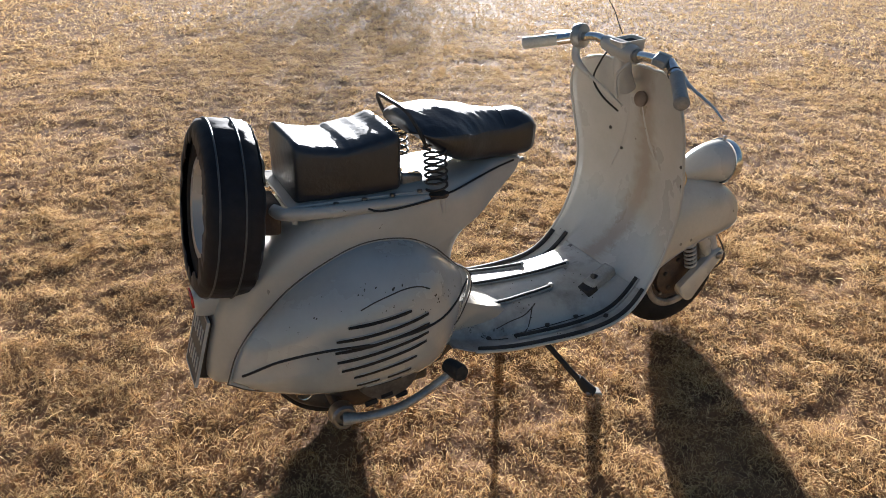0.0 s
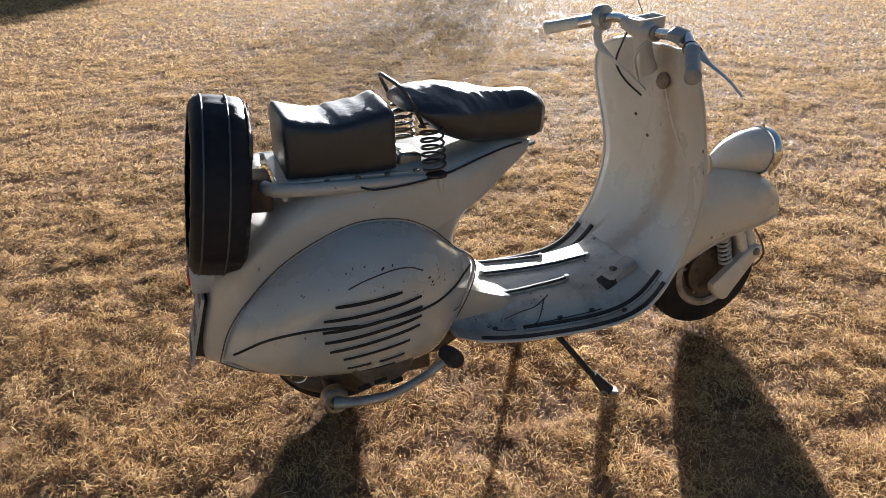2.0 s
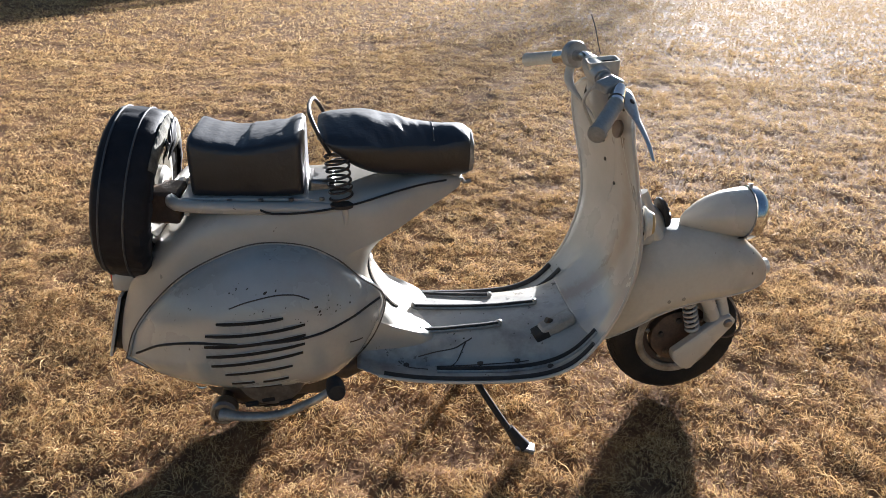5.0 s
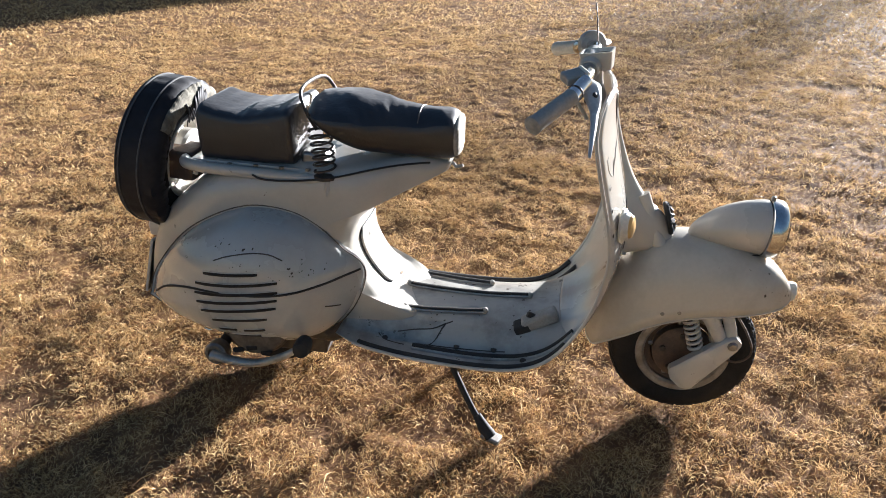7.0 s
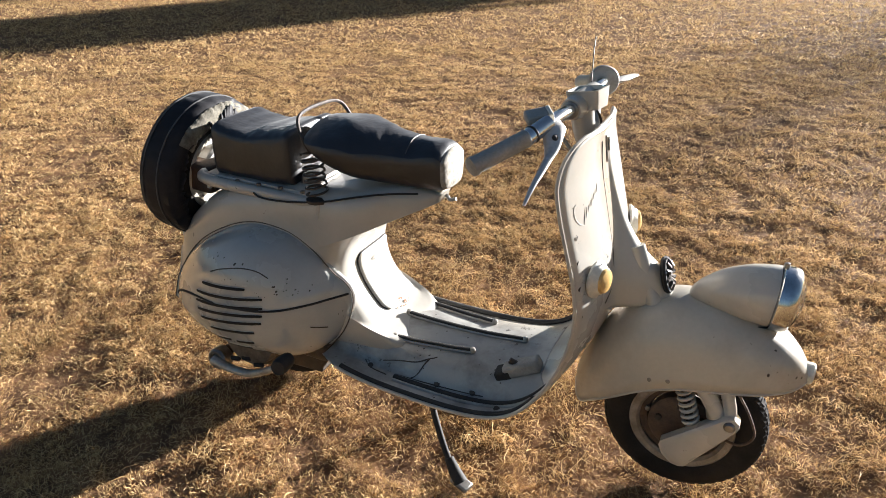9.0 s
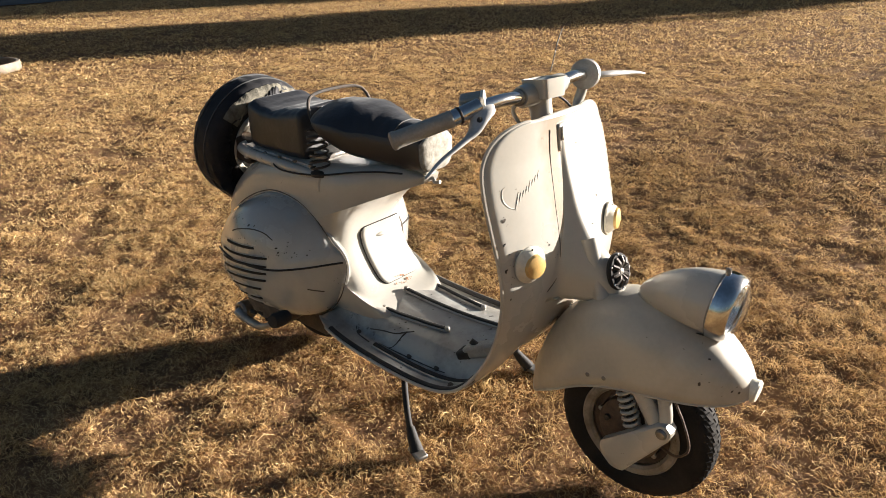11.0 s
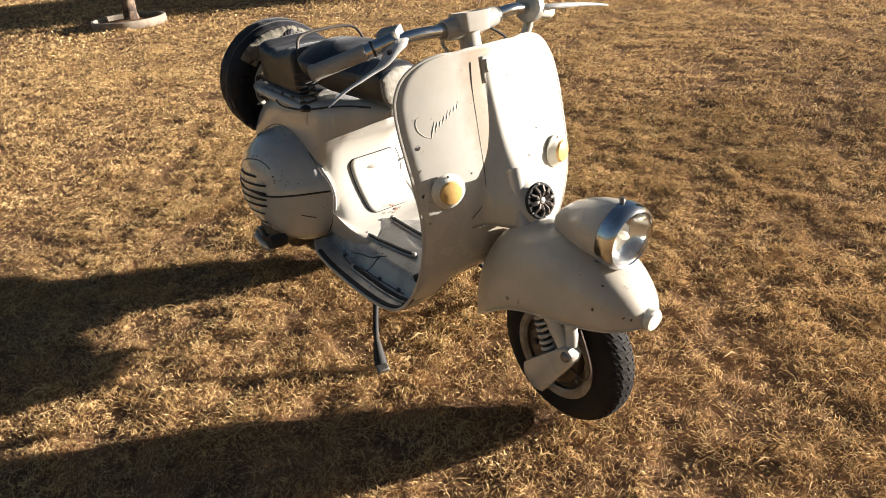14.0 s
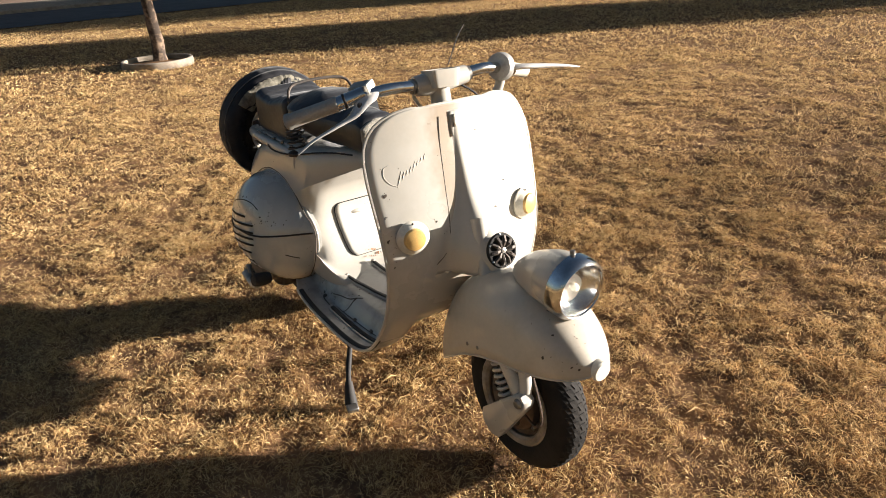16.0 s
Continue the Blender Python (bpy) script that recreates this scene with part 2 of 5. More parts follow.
def table(rows, x):
    """Smooth look-up in rows of (x, value, ...)."""
    r = np.array(rows, float)
    if x <= r[0, 0]:
        return r[0, 1:]
    if x >= r[-1, 0]:
        return r[-1, 1:]
    i = int(np.searchsorted(r[:, 0], x, side="right")) - 1
    a, b = r[max(i - 1, 0)], r[i]
    c, d = r[i + 1], r[min(i + 2, len(r) - 1)]
    t = (x - b[0]) / (c[0] - b[0])
    m0 = (c - a) / max(c[0] - a[0], 1e-6) * (c[0] - b[0])
    m1 = (d - b) / max(d[0] - b[0], 1e-6) * (c[0] - b[0])
    return ((2 * t ** 3 - 3 * t * t + 1) * b + (t ** 3 - 2 * t * t + t) * m0 + (3 * t * t - 2 * t ** 3) * c + (t ** 3 - t * t) * m1)[1:]


def rings(loops, caps=True, closed=False):
    """Skin a row of closed loops of equal count."""
    n, verts, faces = len(loops[0]), [], []
    for lp in loops:
        verts += [tuple(v) for v in lp]
    m = len(loops)
    for i in range(m if closed else m - 1):
        j = (i + 1) % m
        for k in range(n):
            l = (k + 1) % n
            faces.append((i * n + k, i * n + l, j * n + l, j * n + k))
    if caps and not closed:
        faces += [tuple(range(n)), tuple((m - 1) * n + k for k in range(n))]
    return verts, faces


def tube(path, r, n=10, closed=False, flat=1.0):
    """A round bar along a path; r one radius or one for each point; flat squeezes it across its second axis."""
    p = np.array(path, float)
    m = len(p)
    rad = np.broadcast_to(np.array(r, float), (m,))
    tan = np.gradient(p, axis=0)
    if closed:
        tan = np.roll(p, -1, 0) - np.roll(p, 1, 0)
    tan /= np.linalg.norm(tan, axis=1)[:, None] + 1e-12
    ref = np.array([0, 0, 1.0]) if abs(tan[0][2]) < 0.9 else np.array([1.0, 0, 0])
    u = np.cross(tan[0], ref)
    u /= np.linalg.norm(u)
    loops = []
    for i in range(m):
        u = u - tan[i] * (u @ tan[i])
        u /= np.linalg.norm(u)
        v = np.cross(tan[i], u)
        loops.append([p[i] + rad[i] * (math.cos(a) * u + flat * math.sin(a) * v) for a in np.linspace(0, 2 * math.pi, n, endpoint=False)])
    return rings(loops, True, closed)


def lathe(profile, origin, axis, n=32, caps=True):
    """A turned body: profile of (radius, distance along the axis)."""
    ax = Vector(axis).normalized()
    u = ax.orthogonal().normalized()
    v = ax.cross(u)
    o = Vector(origin)
    loops = [[o + ax * h + (u * math.cos(a) + v * math.sin(a)) * max(r, 1e-4) for a in np.linspace(0, 2 * math.pi, n, endpoint=False)] for r, h in profile]
    return rings(loops, caps)


def sheet(grid):
    """Faces over a grid of points."""
    a, b = len(grid), len(grid[0])
    return [tuple(p) for row in grid for p in row], [(i * b + j, i * b + j + 1, (i + 1) * b + j + 1, (i + 1) * b + j) for i in range(a - 1) for j in range(b - 1)]


def block(c, s, turn=None):
    """A box of size s round c, turned by an Euler in degrees."""
    m = Euler([radians(a) for a in turn]).to_matrix() if turn else Matrix.Identity(3)
    v = [Vector(c) + m @ Vector((x * s[0] / 2, y * s[1] / 2, z * s[2] / 2)) for x in (-1, 1) for y in (-1, 1) for z in (-1, 1)]
    return v, [(0, 1, 3, 2), (4, 6, 7, 5), (0, 4, 5, 1), (2, 3, 7, 6), (0, 2, 6, 4), (1, 5, 7, 3)]


def puff(outline, centre, side, p=3.0, n=14, m=72, y0=0.0, both=True):
    """A rounded body over an outline in the x-z plane; side(x, z) is the half width; both halves or the -y half alone."""
    c = np.array(centre, float)
    edge = spline(list(outline) + [outline[0]], m + 1)[:-1]
    loops = []
    steps = [math.sin(math.pi / 2 * k / n) ** 0.7 for k in range(n, 0, -1)]
    def ring(r, sign):
        out = []
        for e in edge:
            q = c + r * (e - c)
            out.append((q[0], y0 + sign * side(q[0], q[1]) * max(0.0, 1 - r ** p) ** (1 / p), q[1]))
        return out
    right = [ring(r, -1) for r in steps]
    if both:
        left = [ring(r, 1) for r in steps]
        loops = right[::-1] + left[1:]
    else:
        loops = right
    return rings(loops, True)


# ---- ground ----
def lumps(x, y, size, seed):
    """Smooth random heights from 0 to 1 with swellings about size metres across."""
    u, v = np.asarray(x, float) / size, np.asarray(y, float) / size
    i, j = np.floor(u).astype(np.int64), np.floor(v).astype(np.int64)
    f, g = u - i, v - j
    f, g = f * f * (3 - 2 * f), g * g * (3 - 2 * g)

    def corner(p, q):
        h = (p * 374761393 + q * 668265263 + seed * 1442695041) & 0xFFFFFFFF
        h = ((h ^ (h >> 13)) * 1274126177) & 0xFFFFFFFF
        return ((h ^ (h >> 16)) & 0xFFFF) / 65535.0

    return (corner(i, j) * (1 - f) + corner(i + 1, j) * f) * (1 - g) + (corner(i, j + 1) * (1 - f) + corner(i + 1, j + 1) * f) * g


def turned_lumps(x, y, size, seed):
    """Two sets of lumps laid across one another, so that no rows show."""
    c, d = math.cos(seed), math.sin(seed)
    return 0.5 * lumps(c * x - d * y, d * x + c * y, size, seed) + 0.5 * lumps(d * x + c * y, d * y - c * x, size * 0.73, seed + 7)


def tufts(x, y):
    """How thick the sward stands: low in the bare hollows, high on the tussocks."""
    t = 0.38 * turned_lumps(x, y, 0.085, 3) + 0.34 * turned_lumps(x, y, 0.030, 5) + 0.28 * turned_lumps(x, y, 0.30, 11)
    return np.clip((t - 0.32) / 0.32, 0.0, 1.0)


def ground_height(x, y):
    x, y = np.asarray(x, float), np.asarray(y, float)
    far = np.hypot(x - 0.6, y - 1)
    near, fine = np.clip(1 - far / 30, 0, 1), np.clip(1.1 - far / 11, 0, 1)
    under = 1 - 0.6 * np.exp(-((x - 0.62) / 0.85) ** 4 - (y / 0.30) ** 4)
    return near * (0.020 * (turned_lumps(x, y, 0.9, 2) - 0.5) + fine * under * 0.0135 * (tufts(x, y) - 0.6) + 0.005 * fine * (turned_lumps(x, y, 0.02, 9) - 0.5))


def build_ground():
    radii = [0.0] + list(np.arange(0.025, 4.5, 0.025)) + list(np.arange(4.5, 9.0, 0.06)) + list(np.geomspace(9.0, 4000, 90))
    seg = 420
    a = np.linspace(0, 2 * math.pi, seg, endpoint=False)
    r = np.array(radii[1:])[:, None]
    x, y = 0.6 + r * np.cos(a), 1.0 + r * np.sin(a)
    z = ground_height(x, y) - 0.012
    verts = np.stack([x, y, z], 2).reshape(-1, 3).tolist() + [(0.6, 1.0, float(ground_height(0.6, 1.0)) - 0.012)]
    faces = []
    for i in range(len(radii) - 2):
        for k in range(seg):
            l = (k + 1) % seg
            faces.append((i * seg + k, i * seg + l, (i + 1) * seg + l, (i + 1) * seg + k))
    faces += [(len(verts) - 1, k, (k + 1) % seg) for k in range(seg)]
    ob = new("ground", mesh_of("ground", verts, faces, SOIL))
    return tagged(ob, "dry trodden lawn with bare brown earth showing through", "lawn", kind="structure")


ground = build_ground()


def build_grass(name, count, box, length, width, keep, seed, lean=(0.3, 1.35)):
    """Short bent blades fanning out of tussocks, sparse in the bare hollows between them."""
    rng = np.random.default_rng(seed)
    x = rng.uniform(box[0], box[1], count)
    y = rng.uniform(box[2], box[3], count)
    ok = keep(x, y)
    x, y = x[ok], y[ok]
    w = tufts(x, y)
    ok = rng.uniform(0, 1, len(x)) < 0.15 + 0.85 * w
    x, y, w = x[ok], y[ok], w[ok]
    n = len(x)
    L = rng.uniform(length[0], length[1], n) * (0.7 + 0.4 * w)
    # blades of one tussock share a way of lying
    th = 12.6 * turned_lumps(x, y, 0.06, 21) + rng.normal(0, 1.5, n)
    tilt = rng.uniform(lean[0], lean[1], n)
    wd = rng.uniform(width[0], width[1], n)
    roll = rng.uniform(-1.4, 1.4, n)
    z = ground_height(x, y) - 0.014 + 0.006 * rng.uniform(0, 1, n)
    d = np.stack([np.cos(th), np.sin(th), 0 * th], 1)
    side = np.stack([-np.sin(th) * np.cos(roll), np.cos(th) * np.cos(roll), np.sin(roll)], 1) * wd[:, None] / 2
    base = np.stack([x, y, z], 1)
    up = np.array([0.0, 0.0, 1.0])
    mid = base + d * (L * 0.5 * np.sin(tilt * 0.75))[:, None] + up * (L * 0.5 * np.cos(tilt * 0.75))[:, None]
    curl = rng.normal(0, 0.20, n)[:, None] * L[:, None] * np.stack([-d[:, 1], d[:, 0], 0 * th], 1)
    tip = mid + d * (L * 0.5 * np.sin(tilt * 1.35))[:, None] + up * (L * 0.5 * np.cos(tilt * 1.35))[:, None] + curl
    v = np.stack([base, mid + side, mid - side, tip], 1).astype(np.float32)
    i = np.arange(n)[:, None] * 4
    corners = np.concatenate([i + [0, 1, 2], i + [2, 1, 3]], 1).astype(np.int32).ravel()
    me = bpy.data.meshes.new(name)
    me.vertices.add(n * 4)
    me.vertices.foreach_set("co", v.ravel())
    me.loops.add(len(corners))
    me.loops.foreach_set("vertex_index", corners)
    me.polygons.add(2 * n)
    me.polygons.foreach_set("loop_start", (np.arange(2 * n) * 3).astype(np.int32))
    me.update(calc_edges=True)
    me.validate()
    me.materials.append(GRASS)
    return tagged(new(name, me), "short matted straw-coloured dry grass blades", "grass", kind="stuff")


def spread(x, y):
    return np.hypot(x - 0.3, y - 0.2)


def ramp_in(x, y, r0, r1):
    """Thins a zone out over a band, so that zones run into one another."""
    share = np.clip((spread(x, y) - r0) / (r1 - r0), 0, 1)
    return np.abs(np.modf(np.sin(x * 12.9898 + y * 78.233) * 43758.5)[0]) < share


def near_zone(x, y):
    return (y > -1.5) & ~ramp_in(x, y, 1.6, 2.5)


def mid_zone(x, y):
    return ramp_in(x, y, 1.5, 2.5) & ~ramp_in(x, y, 5.0, 7.2) & (y > -1.7)


def far_zone(x, y):
    return (ramp_in(x, y, 4.8, 7.0) | (y < -1.45)) & (spread(x, y) < 17) & (x > -15.4)


def edge_zone(x, y):
    return (spread(x, y) >= 16.5) & (spread(x, y) < 30) & (y > 4.0) & (x > -9.0)


build_grass("grass", 1150000, (-2.3, 2.9, -1.6, 2.7), (0.009, 0.030), (0.0011, 0.0027), near_zone, 11, (0.45, 1.5))
build_grass("grass", 1300000, (-6.9, 7.4, -1.7, 7.4), (0.014, 0.036), (0.0026, 0.0050), mid_zone, 12, (0.45, 1.45))
build_grass("grass", 980000, (-15.4, 17.2, -8.0, 17.5), (0.028, 0.058), (0.007, 0.014), far_zone, 13, (0.5, 1.5))
build_grass("grass", 110000, (-9.0, 24.0, 4.0, 29.0), (0.06, 0.11), (0.014, 0.024), edge_zone, 14, (0.6, 1.5))

build_grass("grass", 7000, (-2.3, 2.9, -1.5, 2.7), (0.05, 0.10), (0.0018, 0.0032), near_zone, 15, (1.15, 1.5))

# ---- the scooter: x forward, y to its left, z up ----
scooter = thing("scooter", "old cream-painted steel motor scooter with chipped paint on dry grass", "scooter")

# rear body shell
BODY_EDGE = [(0.578, 0.676), (0.50, 0.692), (0.40, 0.688), (0.28, 0.680), (0.10, 0.662), (0.0, 0.645), (-0.08, 0.612), (-0.16, 0.55), (-0.22, 0.485), (-0.262, 0.41),
             (-0.288, 0.33), (-0.303, 0.25), (-0.285, 0.225), (-0.15, 0.235), (0.0, 0.25), (0.2, 0.25), (0.36, 0.215), (0.47, 0.215), (0.515, 0.24), (0.50, 0.275),
             (0.43, 0.298), (0.38, 0.345), (0.342, 0.41), (0.333, 0.47), (0.355, 0.53), (0.41, 0.578), (0.50, 0.628), (0.57, 0.655)]
BODY_WIDTH = [(-0.32, 0.10), (-0.2, 0.145), (-0.05, 0.155), (0.1, 0.155), (0.28, 0.153), (0.34, 0.150), (0.38, 0.143), (0.42, 0.124), (0.46, 0.099), (0.53, 0.066), (0.585, 0.04)]


def body_side(x, z):
    w = table(BODY_WIDTH, x)[0]
    low = min(1.0, max(0.0, (0.50 - z) / 0.14)) * min(1.0, max(0.0, (x - 0.20) / 0.10))
    return w + low * (0.150 - min(w, 0.150))


part("body_shell", puff(BODY_EDGE, (0.10, 0.45), body_side, 6.2, 18, 110), PAINT, scooter, "cream painted pressed-steel rear body", 50)

# seam round the seat platform, worn dark
for s in (-1, 1):
    pts = spline([(0.090, s * 0.152, 0.650), (0.12, s * 0.154, 0.640), (0.20, s * 0.153, 0.642), (0.30, s * 0.148, 0.656), (0.40, s * 0.121, 0.676), (0.47, s * 0.094, 0.684), (0.53, s * 0.066, 0.684)], 30)
    part("seam", tube(pts, 0.0026, 6), RUBBER, scooter, "dark worn seam along the seat platform")

# side cowls
COWL_EDGE = [(-0.262, 0.262), (-0.225, 0.352), (-0.13, 0.462), (-0.03, 0.527), (0.075, 0.563), (0.18, 0.556), (0.250, 0.522), (0.296, 0.480), (0.320, 0.456), (0.345, 0.440), (0.364, 0.418), (0.369, 0.390),
             (0.358, 0.345), (0.332, 0.290), (0.294, 0.242), (0.25, 0.210), (0.18, 0.192), (0.06, 0.188), (-0.08, 0.198), (-0.20, 0.225)]


COWL_MID, COWL_P = (0.08, 0.365), 2.5
_cowl_curve = spline(COWL_EDGE + [COWL_EDGE[0]], 200) - np.array(COWL_MID)
_cowl_angle = np.arctan2(_cowl_curve[:, 1], _cowl_curve[:, 0])
_cowl_order = np.argsort(_cowl_angle)


def cowl_share(x, z):
    """How far out from the middle of the cowl a point lies: 1 at its edge."""
    dx, dz = x - COWL_MID[0], z - COWL_MID[1]
    reach = np.interp(math.atan2(dz, dx), _cowl_angle[_cowl_order], np.linalg.norm(_cowl_curve, axis=1)[_cowl_order])
    return min(0.999, math.hypot(dx, dz) / reach)


def cowl_depth(x, z):
    d = float(table([(-0.27, 0.05), (-0.18, 0.115), (-0.05, 0.158), (0.08, 0.172), (0.22, 0.160), (0.29, 0.122), (0.33, 0.082), (0.37, 0.045)], x)[0])
    r, blunt = cowl_share(x, z), 0.30 * min(1.0, max(0.0, (x - 0.17) / 0.14))
    return d * ((1 - r ** 5.0) ** 0.2 / (1 - r ** COWL_P) ** (1 / COWL_P)) ** blunt


def cowl_y(x, z):
    """The cowl's surface, as a distance from the middle plane."""
    r = cowl_share(x, z)
    return 0.125 + cowl_depth(x, z) * (1 - r ** COWL_P) ** (1 / COWL_P)


right_cowl = part("engine_cowl", puff(COWL_EDGE, COWL_MID, cowl_depth, COWL_P, 16, 90, -0.125, False), PAINT_SKY_TINT, scooter, "cream louvred engine cowl with scratched paint, greyed for sky reflection", 60)
v, f = puff(COWL_EDGE, COWL_MID, cowl_depth, COWL_P, 14, 72, -0.125, False)


def shorten(a):
    """The plain cowl ends further back than the engine cowl."""
    return a if a < 0.2 else 0.2 + (a - 0.2) * 0.62


left_cowl = part("side_cowl", ([(shorten(a), -b, c) for a, b, c in v], f), PAINT_SKY_TINT, scooter, "cream plain side cowl, greyed for sky reflection", 60)
edge = spline(COWL_EDGE + [COWL_EDGE[0]], 120)[:-1]
for cowl, s in ((right_cowl, -1), (left_cowl, 1)):
    at = shorten if s > 0 else float
    part("edge_strip", tube([(at(a), s * 0.140, c) for a, c in np.array(COWL_MID) + 1.008 * (edge - np.array(COWL_MID))], 0.0042, 8, True), PAINT_SKY_TINT, cowl, "rolled edge of the cowl")
    # the tube's dark colour puts in the shadow between cowl and body
    part("cowl_gap", tube([(at(a), s * max(0.143, body_side(at(a), c) - 0.001), c) for a, c in np.array(COWL_MID) + 1.018 * (edge - np.array(COWL_MID))], 0.0018, 6, True), GRIME_SHADE, cowl, "dirty dark tube painting the shadow gap round the cowl")
    line = spline([(-0.235, 0.285), (-0.16, 0.340), (-0.06, 0.373), (0.06, 0.380), (0.18, 0.385), (0.27, 0.396), (0.33, 0.404), (0.360, 0.408)], 48)
    part("trim_line", tube([(at(a), s * (cowl_y(a, c) + 0.0005), c) for a, c in line], 0.0032, 6), RUBBER, cowl, "thin black trim strip")


def slot(x0, z0, x1, z1, wide):
    """A louvre slot following the cowl, its inner shade a dark sheet, with the lip pressed out above it."""
    low, up = [], []
    for k in range(9):
        x, z = x0 + (x1 - x0) * k / 8, z0 + (z1 - z0) * k / 8
        t = wide * (0.60 if 0 < k < 8 else 0.45)
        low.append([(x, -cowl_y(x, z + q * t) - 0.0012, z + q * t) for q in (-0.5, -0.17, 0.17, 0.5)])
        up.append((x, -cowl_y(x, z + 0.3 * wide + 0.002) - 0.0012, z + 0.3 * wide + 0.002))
    part("louvre_slot", sheet(low), DARK, right_cowl, "dark sheet painting the shade in a louvre slot", thick=0.0015)
    part("louvre_lip", tube(up, [0.0006] + [0.0013] * 7 + [0.0006], 8), PAINT_SKY_TINT, right_cowl)


for row in ((-0.012, 0.425, 0.139, 0.440, 0.0125), (-0.040, 0.393, 0.186, 0.418, 0.012), (-0.045, 0.366, 0.186, 0.393, 0.013), (-0.042, 0.341, 0.183, 0.371, 0.013),
            (-0.033, 0.316, 0.178, 0.348, 0.013), (-0.004, 0.291, 0.152, 0.314, 0.012), (0.006, 0.258, 0.060, 0.266, 0.013), (0.080, 0.266, 0.140, 0.276, 0.013), (0.030, 0.234, 0.120, 0.247, 0.013)):
    slot(*row)
for pts in ([(0.02, 0.462), (0.06, 0.478), (0.12, 0.490), (0.165, 0.487), (0.197, 0.472)], [(0.285, 0.330), (0.315, 0.318)]):
    part("scratch", tube([(a, -cowl_y(a, c), c) for a, c in spline(pts, 16)], 0.0018, 5), IRON, right_cowl, "long dark scratch in the paint")

def flake(p, n, r, rng):
    """A thin uneven patch of bare metal on a surface."""
    n = Vector(n).normalized()
    u = n.orthogonal().normalized()
    w = n.cross(u)
    a0 = rng.uniform(0, 6.28)
    ring = [Vector(p) + (u * math.cos(a0 + k * 1.047) * 1.5 + w * math.sin(a0 + k * 1.047)) * r * rng.uniform(0.5, 1.1) + n * 0.0006 for k in range(6)]
    return ring, [(0, 1, 2, 3, 4, 5)]


def cowl_flakes(spots, seed):
    rng = random.Random(seed)
    out = []
    for x, z, sx, sz, count, r in spots:
        for k in range(count):
            a, c = rng.gauss(x, sx), rng.gauss(z, sz)
            y = cowl_y(a, c)
            n = ((y - cowl_y(a + 0.004, c)) / 0.004, -1.0, (y - cowl_y(a, c + 0.004)) / 0.004)
            out.append(flake((a, -y, c), n, r * rng.uniform(0.25, 0.75), rng))
    return join(*out)


chips = part("paint_chips", cowl_flakes(((0.04, 0.505, 0.02, 0.006, 9, 0.0028), (0.11, 0.500, 0.012, 0.004, 4, 0.006), (0.24, 0.445, 0.03, 0.012, 12, 0.004), (0.17, 0.430, 0.05, 0.004, 10, 0.003),
                                 (-0.03, 0.44, 0.03, 0.03, 6, 0.003), (0.10, 0.455, 0.05, 0.004, 8, 0.003), (0.20, 0.225, 0.08, 0.012, 16, 0.005), (0.33, 0.31, 0.02, 0.05, 6, 0.003)), 3), IRON, right_cowl, "dark chips in the cowl paint")
chips["kind"] = "stuff"

# ---- floorboard and legshield: one pressing swept from back to top ----
# edge x, edge z, half width, share of shield
SWEEP = [(0.300, 0.235, 0.205, 0), (0.36, 0.222, 0.228, 0), (0.46, 0.208, 0.238, 0), (0.58, 0.200, 0.242, 0), (0.70, 0.199, 0.245, 0), (0.79, 0.210, 0.245, 0.02), (0.855, 0.240, 0.243, 0.12),
         (0.905, 0.295, 0.238, 0.35), (0.945, 0.370, 0.233, 0.7), (0.970, 0.455, 0.232, 0.95), (0.980, 0.535, 0.234, 1), (0.972, 0.610, 0.238, 1), (0.954, 0.685, 0.242, 1),
         (0.938, 0.750, 0.244, 1), (0.926, 0.805, 0.238, 1), (0.920, 0.850, 0.216, 1), (0.918, 0.878, 0.178, 1), (0.918, 0.893, 0.125, 1), (0.919, 0.899, 0.06, 1)]
sweep = spline(SWEEP, 150)
_tan = np.gradient(sweep[:, :2], axis=0)
_tan /= np.linalg.norm(_tan, axis=1)[:, None]


BOW = 0.041


def sweep_point(i, u, lift=0.0):
    """A point of the pressing: station i, u from -1 (right) to 1 (left), lifted towards the rider."""
    x, z, w, share = sweep[i]
    nx, nz = -_tan[i][1], _tan[i][0]
    a = abs(u)
    t = min(1.0, max(0.0, (0.70 - a) / 0.17))
    tunnel = (0.077 - 0.022 * min(1.0, a / 0.53) ** 2) * t * t * (3 - 2 * t)
    w = w * (1 + 0.045 * share) if u > 0 else w
    bow = -0.006 - BOW * (1 - (a * w / max(w, 0.236)) ** 2.0)
    lip = 0.006 * max(0.0, (a - 0.94) / 0.06)
    o = (1 - share) ** 2 * tunnel + share * bow + lip + lift
    return (x + nx * o, u * w, z + nz * o)


U = np.concatenate([np.linspace(-1, -0.9, 5)[:-1], np.linspace(-0.9, 0.9, 41), np.linspace(0.9, 1, 5)[1:]])
CUT = int(np.argmax(sweep[:, 3] > 0.3))
floorboard = part("floorboard", sheet([[sweep_point(i, u) for u in U] for i in range(0, CUT + 1)]), BOARD, scooter, "worn grey-cream steel floorboard with raised tunnel", 60, 0.003)
legshield = part("legshield", sheet([[sweep_point(i, u) for u in U] for i in range(CUT, len(sweep))]), SHIELD_PAINT, scooter, "curved cream-painted legshield", 60, 0.003)
rim_path = [sweep_point(i, -1) for i in range(4, len(sweep))] + [sweep_point(i, 1) for i in range(len(sweep) - 1, 3, -1)]
part("edge_beading", tube(rim_path, 0.0045, 8), PAINT, legshield, "rolled edge of the legshield")


def station(x):
    """The floor station nearest to x."""
    return int(np.argmin(np.abs(sweep[:CUT + 20, 0] - x)))


